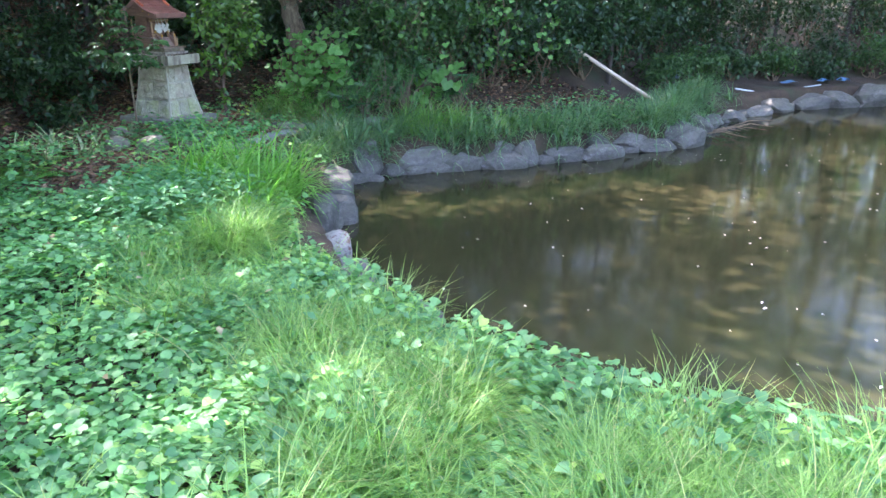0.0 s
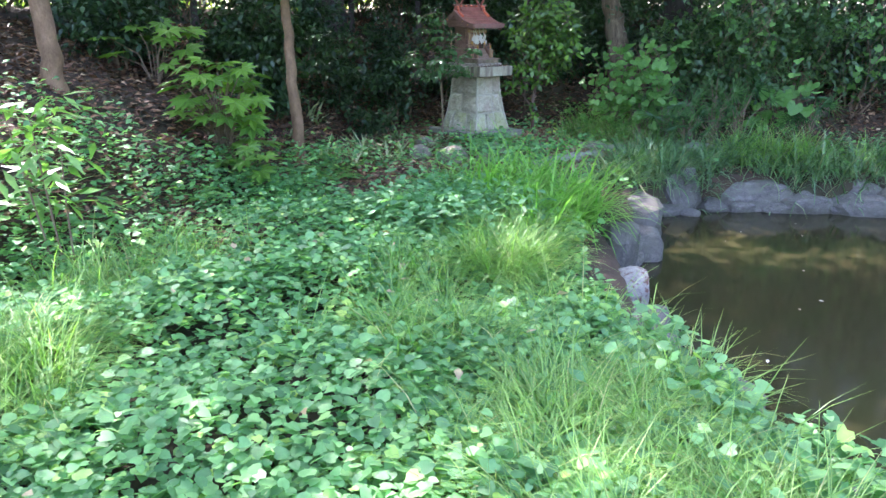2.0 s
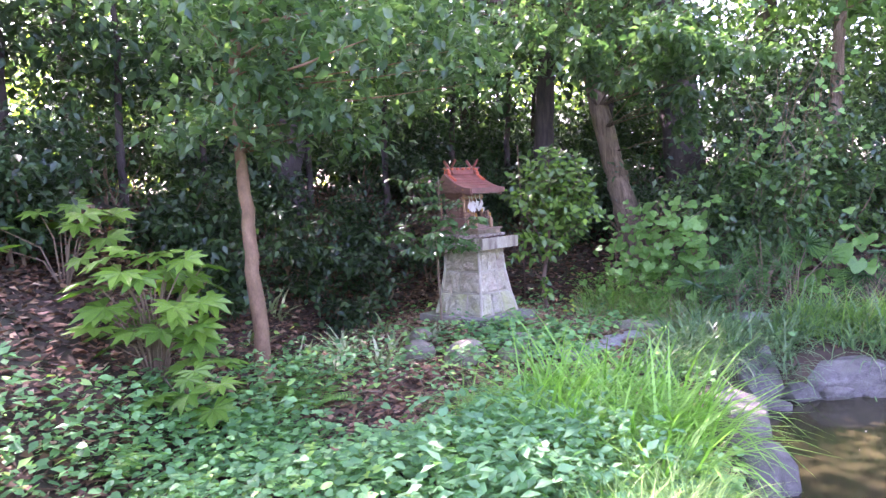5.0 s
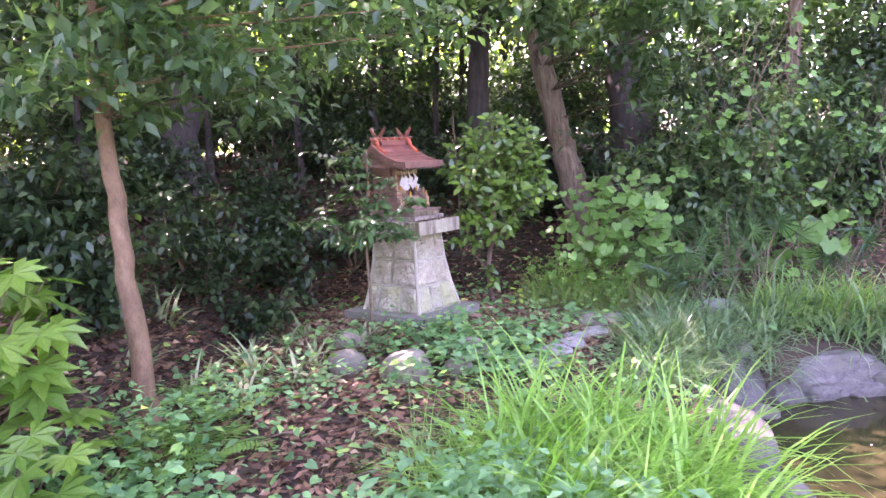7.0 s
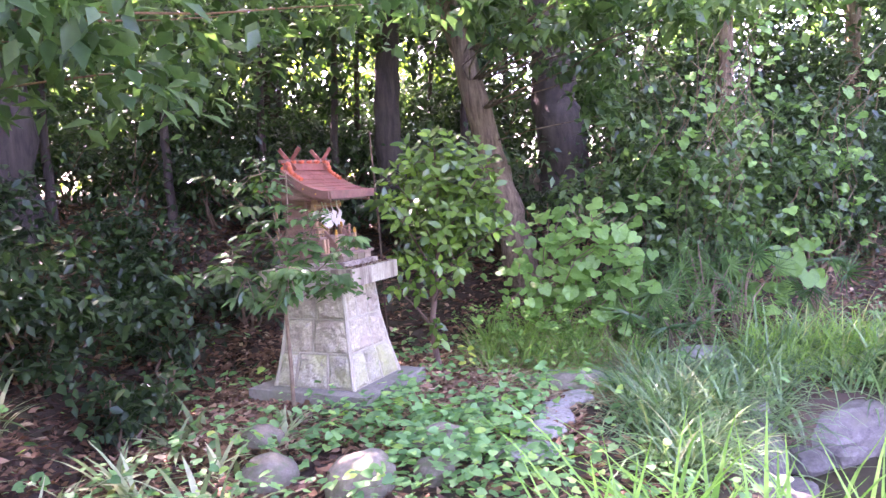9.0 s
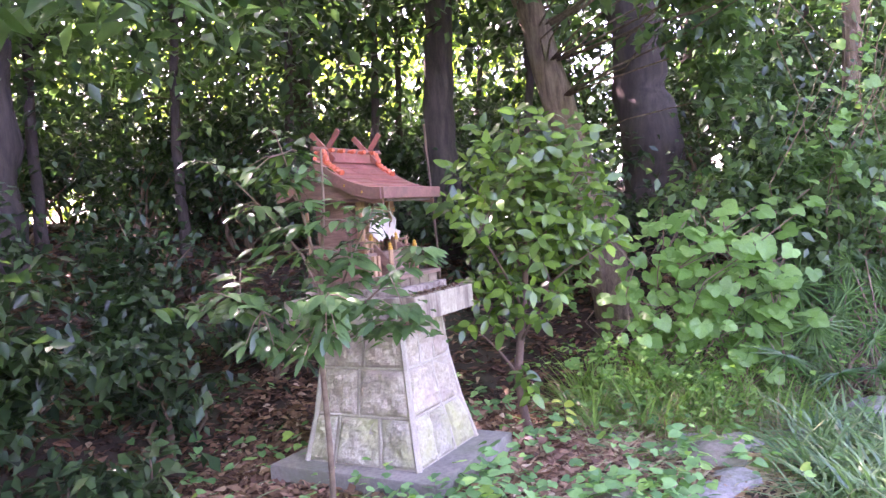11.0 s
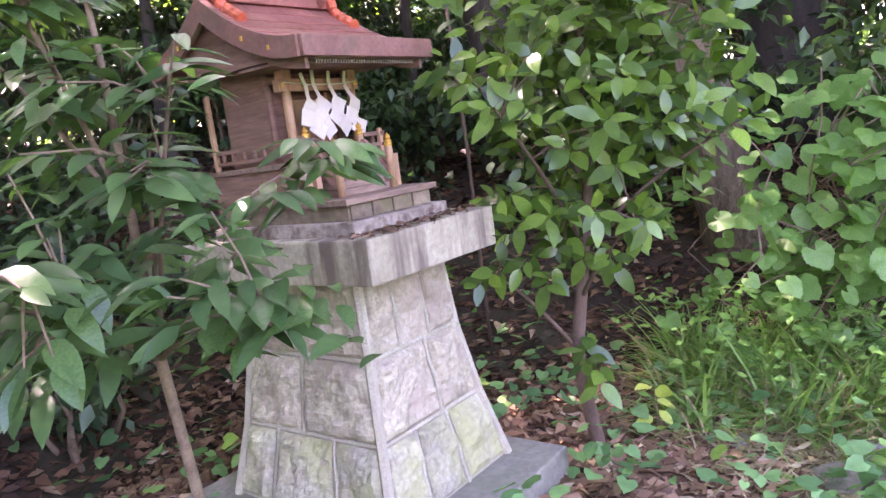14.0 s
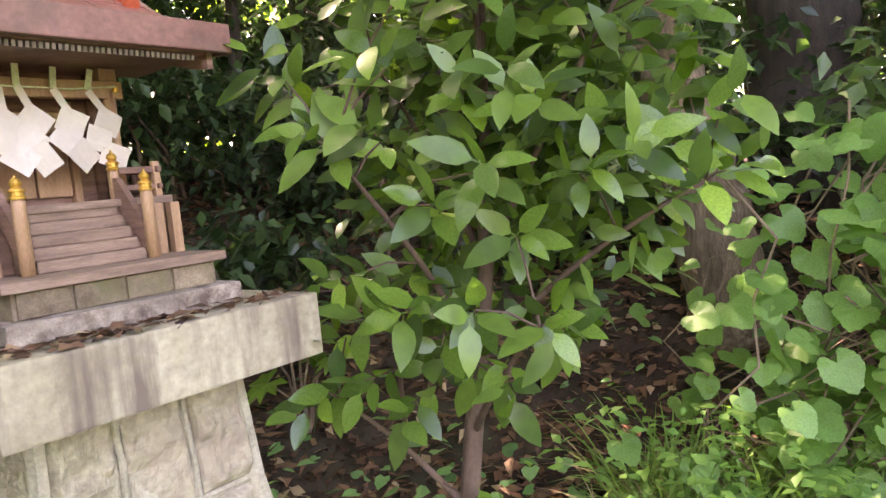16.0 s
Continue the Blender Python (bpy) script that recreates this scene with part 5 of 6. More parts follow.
for x, y, h, w, n, k in ((-5.4, 9.2, 1.2, 0.5, 1700, 0), (-5.2, 10.5, 0.8, 0.4, 1100, 0), (-5.9, 8.1, 1.2, 0.6, 2800, 0), (-6.5, 10.2, 1.1, 0.6, 1900, 0), (-4.2, 12.6, 0.9, 0.5, 1300, 0),
                         (-3.0, 12.4, 1.2, 0.6, 2400, 0), (-2.3, 12.3, 1.2, 0.6, 2600, 0), (-1.0, 11.7, 1.5, 0.6, 3000, 1), (-0.5, 11.6, 1.7, 0.65, 2600, 1), (0.2, 12.1, 2.0, 0.7, 3000, 1), (1.0, 12.6, 1.9, 0.7, 3200, 0),
                         (1.9, 13.2, 1.8, 0.7, 3400, 0), (2.8, 14.0, 2.0, 0.8, 3400, 0), (3.8, 15.2, 2.0, 0.9, 3200, 0), (4.9, 16.6, 2.0, 0.9, 3000, 0), (6.2, 17.6, 2.1, 1.0, 3000, 0), (7.6, 18.4, 2.0, 1.0, 2600, 0),
                         (9.2, 18.9, 2.0, 1.0, 2600, 0), (5.6, 15.9, 0.8, 0.6, 1500, 1), (6.6, 16.6, 0.9, 0.6, 1500, 0), (7.8, 17.2, 0.9, 0.7, 1600, 1), (9.0, 17.6, 1.0, 0.7, 1600, 0), (10.4, 17.8, 1.1, 0.8, 1600, 1), (12, 18, 1.2, 0.9, 1600, 0), (4.6, 15.0, 0.8, 0.5, 1400, 1), (11, 19.4, 2.2, 1.1, 2600, 0), (13, 19.5, 2.2, 1.2, 2400, 0), (-0.1, 13.4, 2.6, 0.9, 3600, 0), (1.7, 14.6, 2.8, 1.0, 3600, 0), (-0.5, 12.6, 1.9, 0.7, 2600, 0),
                         (-6.4, 6.6, 1.0, 0.55, 2200, 0), (-6.9, 4.7, 1.1, 0.6, 2200, 0), (-7.3, 7.3, 1.4, 0.8, 2800, 0), (-5.4, 2.8, 1.0, 0.6, 2000, 0), (-8.2, 3.2, 1.5, 0.9, 2600, 0), (-9.4, 6.0, 2.0, 1.1, 2800, 0),
                         (-9.0, 10.2, 2.0, 1.1, 2800, 0), (-8.4, 14.6, 1.9, 1.0, 2800, 0), (-6.0, 13.6, 1.6, 0.9, 2800, 0), (-10.5, 14, 2.4, 1.3, 2600, 0), (-4.6, 14.4, 1.6, 0.9, 2600, 0), (-2.4, 14.6, 1.7, 0.9, 2600, 0),
                         (3.6, 17.0, 3.0, 1.2, 3000, 0), (-0.6, 15.2, 2.2, 1.0, 2600, 0), (-5.3, 7.6, 0.9, 0.45, 1800, 0), (-3.4, 13.9, 1.3, 0.8, 2200, 0), (-8.6, 11.6, 1.5, 1.0, 1800, 0), (-7.5, 12.5, 1.5, 1.0, 1800, 0), (-6.5, 13.0, 1.5, 1.0, 1800, 0), (-5.5, 13.0, 1.4, 0.9, 1700, 0), (-4.7, 12.9, 1.2, 0.8, 1500, 0),
                         (-4.95, 10.1, 0.75, 0.40, 600, 0), (-4.6, 11.0, 0.8, 0.45, 650, 0), (-5.6, 11.2, 0.9, 0.5, 800, 0), (-4.2, 11.7, 0.8, 0.45, 650, 0), (-4.75, 9.0, 0.6, 0.32, 420, 0)):
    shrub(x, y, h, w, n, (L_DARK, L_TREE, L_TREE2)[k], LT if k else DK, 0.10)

for x, y, r0, k in ((-9.5, 12.2, 1.5, 0), (-8.2, 11.2, 1.3, 0), (-6.9, 12.0, 1.4, 0), (-5.9, 12.6, 1.3, 0), (-6.6, 14.5, 1.7, 0), (-5.0, 13.2, 1.3, 0), (-4.2, 13.6, 1.3, 0), (-2.6, 13.6, 1.2, 0), (-4.2, 15.4, 1.7, 0), (-2.0, 15.6, 1.7, 0),
                     (0.6, 14.8, 1.2, 1), (1.8, 16.2, 1.6, 1), (3.4, 14.4, 1.4, 0), (4.4, 16.2, 1.6, 0), (5.6, 17.6, 1.7, 0), (7.2, 19.4, 1.8, 0), (9.4, 20, 1.8, 0), (11.8, 20.5, 1.9, 0), (14, 20.5, 1.9, 0), (6.4, 17.4, 1.5, 0), (8.2, 18.4, 1.6, 0), (10.2, 18.9, 1.7, 0), (12.4, 19.0, 1.8, 0), (16, 19.4, 1.9, 0), (18.5, 19.6, 2.0, 0),
                    (-8.8, 6.8, 1.4, 0), (-8.9, 4.6, 1.5, 0), (-7.6, 9.0, 1.3, 0), (-9.8, 9.0, 1.6, 0), (-7.9, 1.6, 1.5, 0), (-10.5, 3, 1.7, 0), (-10.5, 7.5, 1.8, 0),  (-7.4, 15.8, 1.8, 0), (-9.4, 15.0, 1.8, 0), (-5.4, 17.2, 1.9, 0), (-3.2, 17.0, 1.9, 0), (-1.0, 17.6, 1.9, 0), (-11.5, 12.5, 1.9, 0), (-12, 9, 1.9, 0), (-12, 5.5, 1.9, 0), (-11, 0.5, 1.9, 0), (2.6, 17.8, 1.9, 0)):
    z0 = hz(x, y)
    tree(x, y, 0.11, [(x, y, z0 + 1.0), (x + 0.1, y, z0 + 2.2), (x, y, z0 + 3.4)], [((x, y, z0 + 1.25 * r0 + 0.9), (r0, r0 * 0.85, r0 * 1.1), int((1000 if y > 11.5 and x > -6.5 else 1900) * r0))], M_BARKDARK, "small dense evergreen tree on the slope", lsize=0.155, lmat=(L_TREE if int(x * 10) % 2 else L_DARK, L_TREE, L_TREE2)[k], limbs=5)

for x, y in [(-14 + 1.5 * k, 17.6 + 1.2 * math.sin(2.1 * k)) for k in range(14)] + [(-13.2 + 0.8 * math.sin(1.9 * k), 1.0 + 1.7 * k) for k in range(9)]:
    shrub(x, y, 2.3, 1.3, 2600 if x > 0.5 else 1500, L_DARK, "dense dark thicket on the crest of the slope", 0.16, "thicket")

for x, y in ((-10, 11), (-9.1, 12.4), (-8.4, 13.6), (-7.4, 14.5), (-6.4, 15.1), (-5.4, 15.6), (-4.3, 16.1), (-3.2, 16.2), (-10.3, 9.3), (-9.9, 7.6), (-9.7, 5.8)):
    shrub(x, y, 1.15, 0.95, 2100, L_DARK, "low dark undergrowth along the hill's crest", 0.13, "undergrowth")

# distant wood behind the crest
n = 15500
a = np.concatenate([rng.uniform(0, 2 * np.pi, 9500), rng.uniform(-0.3, 1.2, 6000)])
rad = rng.uniform(24, 34, n)
P = np.stack([rad * np.cos(a), 8 + rad * np.sin(a), 0 * a], -1)
P[:, 2] = height(P[:, 0], P[:, 1]) + rng.beta(1.1, 1.6, n) * np.where(P[:, 1] > 8, 8, 6)
tagged(new("distant_wood", cloud("distant_wood", KITE2, P, rand_dirs(n, -60, 30), ups(n, 0.6), 0.75 * rng.uniform(0.6, 1.3, n), L_TREE2)), "sunlit leafy wood beyond the slope", "woodland", kind="stuff")

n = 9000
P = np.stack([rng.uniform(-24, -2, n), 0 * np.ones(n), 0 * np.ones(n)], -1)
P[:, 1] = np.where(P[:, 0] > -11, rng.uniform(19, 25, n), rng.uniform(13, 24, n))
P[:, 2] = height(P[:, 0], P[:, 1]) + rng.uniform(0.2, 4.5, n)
tagged(new("sunlit_thicket", cloud("sunlit_thicket", KITE2, P, rand_dirs(n, -60, 30), ups(n, 0.6), 0.4 * rng.uniform(0.6, 1.3, n), L_FAR)), "thicket beyond the hill's crest, sunlight put into its yellow-green leaf colour", "woodland", kind="stuff")


# ---- herbs, grasses, ground cover ----
def pond_d(x, y):
    return -poly_dist(POND, x, y)


def hill_d(x, y):
    return poly_dist(FOOT, x, y)


def clear_of(x, y):
    """False under the pedestal."""
    dx, dy = x + 3.22, y - 9.655
    lx, ly = 0.42 * dx + 0.907 * dy, -0.907 * dx + 0.42 * dy
    return ~((np.abs(lx) < 0.42) & (ly > -0.12) & (ly < 0.92))


def stuff(name, me, label, category):
    return tagged(new(name, me), label, category, kind="stuff")


# heart-leaved cover over the near bank
def near_cover(x, y):
    d, h = pond_d(x, y), hill_d(x, y)
    k = (d > np.where(y > 5.2, 0.55, np.where(y > 4.4, 0.40, 0.12))) * np.clip(1 - h / 0.75, 0, 1) * clear_of(x, y)
    k = k * np.where(y > 6.2, np.where((x > -2.4) & (y < 7.6), 0.35, 0.035), 1.0)
    k = k * np.clip((y + 0.4) / 1.4, 0, 1) * np.clip((3.4 - x) / 0.9, 0, 1)
    bare = np.exp(-((x + 3.25) ** 2 / 0.5 + (y - 4.75) ** 2 / 0.25)) * 0.8
    return np.clip(k * (1 - bare) * (0.55 + 0.45 * (waves(x * 1.3, y * 1.3) > -0.3)), 0, 1)


x, y = scatter(84000, (-5.5, 3.4, -0.3, 8.2), near_cover)
n = len(x)
lift = np.clip(0.11 + 0.06 * waves(x * 1.1 + 2, y * 1.1) + rng.normal(0, 0.04, n), 0.02, 0.28)
P = np.stack([x, y, height(x, y) + lift], -1)
stuff("ground_cover", cloud("ground_cover", HEART, P, rand_dirs(n, -25, 20), ups(n, 0.38), 0.046 * rng.uniform(0.5, 1.35, n), L_COVER), "dense heart-leaved green ground cover on the bank", "ground cover")

x, y = scatter(15000, (-7, 9, -7, 4), lambda x, y: np.clip((pond_d(x, y) > 0.15) * (~((x > -3.9) & (x < 3.0) & (y > 0.6))) * np.exp(-((x - 0.5) ** 2 / 22 + (y - 1) ** 2 / 16)) * 1.2, 0, 1))
n = len(x)
P = np.stack([x, y, height(x, y) + rng.uniform(0.03, 0.2, n)], -1)
stuff("ground_cover", cloud("ground_cover", KITE, P, rand_dirs(n, -25, 20), ups(n, 0.4), 0.09 * rng.uniform(0.5, 1.3, n), L_COVER), "thinning green ground cover beside the path", "ground cover")

# patches near the pedestal and up the lower slope
def far_cover(x, y):
    d, h = pond_d(x, y), hill_d(x, y)
    k = (d > 0.3) * clear_of(x, y) * np.where(h > 0, 0.12 * np.clip(1 - h / 2.5, 0, 1), 0.35)
    front = np.exp(-((x + 2.75) ** 2 / 0.35 + (y - 9.0) ** 2 / 0.7)) + 0.10 * np.exp(-((x + 2.2) ** 2 / 0.4 + (y - 10.5) ** 2 / 0.06)) + 0.22 * np.exp(-((x + 3.3) ** 2 / 0.5 + (y - 8.6) ** 2 / 0.2))
    path = np.exp(-((x + 3.1) ** 2 / 0.5 + (y - 7.0) ** 2 / 0.8)) + np.exp(-((x + 2.5) ** 2 / 0.10 + (y - 9.85) ** 2 / 0.16))
    return np.clip((0.25 * k + front) * (1 - 0.85 * np.clip(path, 0, 1)) * (waves(x * 2, y * 2) > -0.5) * (d > 0.3) * clear_of(x, y), 0, 1)


x, y = scatter(4000, (-6.5, 3.5, 6.2, 13.5), far_cover)
n = len(x)
P = np.stack([x, y, height(x, y) + rng.uniform(0.03, 0.20, n)], -1)
stuff("ground_cover", cloud("ground_cover", HEART, P, rand_dirs(n, -25, 20), ups(n, 0.4), 0.055 * rng.uniform(0.55, 1.3, n), L_COVER), "patchy heart-leaved cover over leaf litter", "ground cover")


def tufts(name, label, mat, centres, per, length, width, bends=(1.0, 1.6, 2.2), lean=(35, 85), spread=0.06, category="grass"):
    """Blades springing from tuft centres."""
    c = np.repeat(np.array(centres, float), per, axis=0)
    n = len(c)
    xy = c[:, :2] + rng.normal(0, spread, (n, 2))
    P = np.stack([xy[:, 0], xy[:, 1], height(xy[:, 0], xy[:, 1]) - 0.01], -1)
    which = rng.integers(0, len(bends), n)
    geos = []
    for k, bend in enumerate(bends):
        s = which == k
        m = s.sum()
        D = rand_dirs(m, *lean)
        L = length * rng.uniform(0.6, 1.2, m)
        # the blade's upper side faces up and back, so that it bends outwards
        U = np.tile(UPV, (m, 1)) * 1.0 - D * 0.2
        geos.append(cloud(name, blade(bend), P[s], D, U, np.stack([width * rng.uniform(0.7, 1.3, m), L, L], -1), mat))
    o = stuff(name, geos[0], label, category)
    bm = bmesh.new()
    for gm in geos:
        bm.from_mesh(gm)
    bm.to_mesh(geos[0])
    bm.free()
    return o


def near_grass(x, y):
    d = pond_d(x, y)
    a = (d > 0.15) * np.exp(-((d - 0.95) / 0.55) ** 2) * (y < 7.4)
    b3 = np.exp(-((x + 2.9) ** 2 / 0.12 + (y - 3.4) ** 2 / 0.25)) + np.exp(-((x - 0.5) ** 2 / 0.9 + (y - 2.1) ** 2 / 0.15)) + 0.7 * np.exp(-((x - 2.3) ** 2 / 0.8 + (y - 2.6) ** 2 / 0.15)) + 0.8 * np.exp(-((x + 2.6) ** 2 / 0.1 + (y - 2.5) ** 2 / 0.3))
    return np.clip((0.8 * a + b3) * (x > -4) * (x < 4) * (d > 0.1) * (0.06 + (waves(x * 1.5 + 5, y * 1.5) > 0.25)) * np.where((y > 4.9) & (d < 0.8), 0.0, 1.0), 0, 1)


x, y = scatter(900, (-4, 3.6, 0.3, 7.0), near_grass)
tufts("fine_grass", "fine pale green grass tufts arching over the bank", L_GRASS, np.stack([x, y], -1), 34, 0.52, 0.0060, bends=(0.9, 1.5, 2.0), lean=(42, 86), spread=0.04)


def bank_grass(x, y):
    d, h = pond_d(x, y), hill_d(x, y)
    return np.clip((d > 0.14) * (d < 1.15) * (h < 0.5) * (y > 9.2) * (x > -1.5) * (0.08 + 0.92 * (waves(x * 2, y * 2) > -0.25)), 0, 1)


x, y = scatter(360, (-1.8, 6.0, 9.2, 16), bank_grass)
tufts("sedge", "dark green sedge hanging over the far bank", L_SEDGE, np.stack([x, y], -1), 20, 0.55, 0.016, lean=(30, 85), spread=0.05)
x, y = scatter(50, (-1.6, -0.9, 8.3, 10.2), lambda x, y: (pond_d(x, y) > 0.35) * 1.0)
tufts("sedge", "dark green sedge tufts behind the pond rocks", L_SEDGE, np.stack([x, y], -1), 24, 0.52, 0.015, lean=(35, 85), spread=0.05)
cs = [(rng.normal(0.25, 0.35), rng.normal(10.55, 0.12)) for _ in range(14)] + [(rng.normal(-0.1, 0.2), rng.normal(10.3, 0.1)) for _ in range(6)]
tufts("tall_grass", "tall bright green grass clump on the far bank", L_GRASS, cs, 36, 0.62, 0.010, lean=(50, 88), spread=0.06)
cs = [(rng.uniform(-2.2, -1.2), rng.uniform(5.9, 7.3)) for _ in range(58)]
tufts("iris_clump", "bright yellow-green strap-leaved clump beside the pond", L_IRIS, cs, 21, 0.80, 0.018, bends=(0.9, 1.5, 2.1), lean=(48, 86), spread=0.05, category="plant")


def bushy_herb(name, label, centres, n, size, h, mat, tmpl=KITE, spread=0.16, category="plant"):
    c = np.array(centres, float)[rng.integers(0, len(centres), n)]
    xy = c + rng.normal(0, spread, (n, 2))
    z = height(xy[:, 0], xy[:, 1]) + h * rng.beta(2.2, 1.2, n)
    P = np.stack([xy[:, 0], xy[:, 1], z], -1)
    return stuff(name, cloud(name, tmpl, P, rand_dirs(n, -20, 35), ups(n, 0.4), size * rng.uniform(0.6, 1.25, n), mat), label, category)


bushy_herb("leafy_herb", "bluish-green leafy herb crowding the strap leaves", [(-2.05, 5.95), (-1.85, 5.75), (-2.25, 6.15), (-2.3, 5.8), (-1.6, 6.0), (-1.9, 6.3), (-2.05, 5.2), (-1.75, 5.3), (-1.9, 5.5), (-2.2, 5.45)], 2300, 0.075, 0.42, L_HERB, spread=0.17)
bushy_herb("leafy_herb", "bluish-green herb on the near bank", [(0.6, 3.2), (1.1, 2.9), (1.6, 2.6), (0.2, 3.6), (-0.1, 4.3)], 900, 0.075, 0.28, L_HERB, spread=0.22)
x, y = scatter(2600, (-0.3, 3.4, 1.6, 4.4), lambda x, y: np.clip((pond_d(x, y) > 0.04) * np.exp(-((pond_d(x, y) - 0.30) / 0.30) ** 2) * (waves(x * 2 + 1, y * 2) > -0.6), 0, 1))
n = len(x)
P = np.stack([x, y, height(x, y) + rng.uniform(0.08, 0.34, n)], -1)
stuff("edge_herb", cloud("edge_herb", HEART, P, rand_dirs(n, -25, 20), ups(n, 0.4), 0.052 * rng.uniform(0.5, 1.3, n), L_COVER), "green leafy herb overhanging the pond's edge", "plant")
bushy_herb("weedy_herb", "green weeds along the slope's foot", [(-1.9, 10.6), (-1.4, 10.7), (-1.0, 10.8), (-2.3, 10.6), (-0.4, 10.9), (-1.7, 10.35), (-2.1, 10.75), (-1.9, 10.4), (-2.4, 10.75), (-2.5, 10.6), (-2.2, 10.55)], 1000, 0.05, 0.50, L_FERN, spread=0.19)
bushy_herb("weedy_herb", "green weeds on the lower slope", [(-4.3, 4.2), (-4.6, 4.5), (-4.2, 4.8), (-4.5, 3.6), (-3.9, 6.9), (-4.1, 6.4)], 1700, 0.07, 0.38, L_COVER, spread=0.28)


def strap_cluster(name, label, centres, per, length, width, mat, lean=(10, 60), bends=(0.6, 1.2), lift=0.0):
    return tufts(name, label, mat, centres, per, length, width, bends=bends, lean=lean, spread=0.04, category="plant")


cs = [(-4.3, 8.2), (-4.0, 8.5), (-4.6, 8.0), (-3.95, 8.05), (-4.4, 8.9), (-3.8, 8.75), (-4.9, 7.6), (-4.2, 7.7), (-5.57, 9.65), (-5.32, 8.55), (-4.52, 8.34), (-4.37, 9.21), (-4.79, 9.21), (-3.79, 8.09), (-4.45, 7.56), (-3.80, 9.03)]
strap_cluster("bamboo_grass", "pale-edged dwarf bamboo leaves on the litter", cs, 16, 0.36, 0.030, L_SASA, (20, 75))
cs = [(rng.uniform(-1.7, -0.6), rng.uniform(10.75, 11.2)) for _ in range(10)]
strap_cluster("bamboo_grass", "dwarf bamboo along the slope's foot", cs, 16, 0.34, 0.022, L_SASA, (15, 75))
strap_cluster("dry_grass", "withered straw-coloured tuft", [(-0.28, 10.85), (-0.9, 10.75), (-2.0, 10.45), (-1.35, 10.7)], 14, 0.34, 0.008, L_DRY, (10, 75))
cs = [(rng.uniform(-2.55, -1.25), rng.uniform(10.35, 11.2)) for _ in range(190)]
strap_cluster("bamboo_grass", "thin bamboo grass at the slope's foot", cs, 14, 0.46, 0.013, L_BAMB, (15, 82), bends=(0.7, 1.5))
cs = [(rng.uniform(-2.6, -1.3), rng.uniform(10.2, 11.0)) for _ in range(130)]
strap_cluster("dry_grass", "pale withered straw among the weeds", cs, 9, 0.40, 0.006, L_DRY, (5, 75), bends=(0.6, 1.5))
# bamboo-like shoots beside the path
bx2, by2 = -3.72, 3.62
o = thing("leafy_shoot", pose(bx2, by2, hz(bx2, by2)), "bright narrow-leaved shoot standing beside the path", "plant")
for k in range(3):
    top = Vector((0.10 * (k - 1), 0.1 * k - 0.1, 1.05 - 0.12 * k))
    part("stalk", Geo().tube([(0.05 * k, 0.03 * k, -0.05), top * 0.5 + Vector((0.04 * k, 0, 0)), top], [0.007, 0.006, 0.003], 6), M_TWIG, o)
n = 130
t = rng.uniform(0.35, 1.05, n)
P = np.stack([bx2 + rng.normal(0, 0.13, n), by2 + rng.normal(0, 0.13, n), hz(bx2, by2) + t * 1.02], -1)
ob = part("foliage", cloud("foliage", KITE, P, rand_dirs(n, -45, 15), ups(n, 0.4), np.stack([0.09 * np.ones(n), rng.uniform(0.13, 0.24, n), 0.1 * np.ones(n)], -1), L_BAMB), None, o)
ob.matrix_parent_inverse = o.matrix_world.inverted()


def palmate(x, y, h, n, size, label, spread=0.35, seed2=1, mat=None, name="palmate_shrub", lobes=(8, 0.62, 290), face=(0, -0.15, 1)):
    r = random.Random(seed2)
    z0 = hz(x, y)
    o = thing(name, pose(x, y, z0), label, "shrub")
    v, f = star(*lobes)
    meshes = [Geo().add([(a * 1.3, b3 * 1.3, c - k * b3 * abs(b3)) for a, b3, c in v], f).mesh("leaf", mat or L_FATSIA) for k in (0.1, 0.3, 0.5)]
    P, D, S = [], [], []
    for i in range(n):
        a, q = r.uniform(0, 6.28), r.uniform(0.25, 1)
        p = Vector((x + spread * q * math.cos(a), y + spread * q * math.sin(a), z0 + h * r.uniform(0.35, 1.0) * (1.1 - 0.35 * q)))
        part("stalk", Geo().tube([(0.02 * math.cos(a), 0.02 * math.sin(a), -0.03), ((p.x - x) * 0.35, (p.y - y) * 0.35, (p.z - z0) * 0.65), p - Vector((x, y, z0))], [0.008, 0.006, 0.004], 5), M_TWIG, o)
        P.append(p)
        D.append(Vector((math.cos(a), math.sin(a) - 0.5, r.uniform(-0.5, 0.1))))
        S.append(size * r.uniform(0.7, 1.15))
    leaf_parts(o, meshes, P, D, S, wob=0.35, face=face)


palmate(-4.50, 6.02, 1.02, 44, 0.25, "sunlit shrub with big glossy palmate leaves", 0.40, 1)
palmate(-4.15, 5.85, 0.55, 14, 0.20, "low shrub with big palmate leaves", 0.3, 2)
palmate(-5.9, 6.6, 0.7, 12, 0.26, "shaded shrub with broad palmate leaves", 0.45, 3)
palmate(-3.9, 11.4, 0.5, 7, 0.22, "small palmate-leaved plant in shade behind the shrine", 0.3, 4)
for k, (x, y, h) in enumerate(((-0.95, 10.72, 0.85), (-0.35, 10.85, 0.9), (-1.55, 10.75, 0.75), (0.45, 11.2, 0.8), (-0.65, 10.8, 1.1), (-1.25, 10.72, 0.95))):
    palmate(x, y, h, 13, 0.34, "young fan palm with narrow split leaves", 0.35, 10 + k, mat=L_PALM, name="fan_palm", lobes=(11, 0.16, 230), face=(-0.1, -0.9, 0.45))


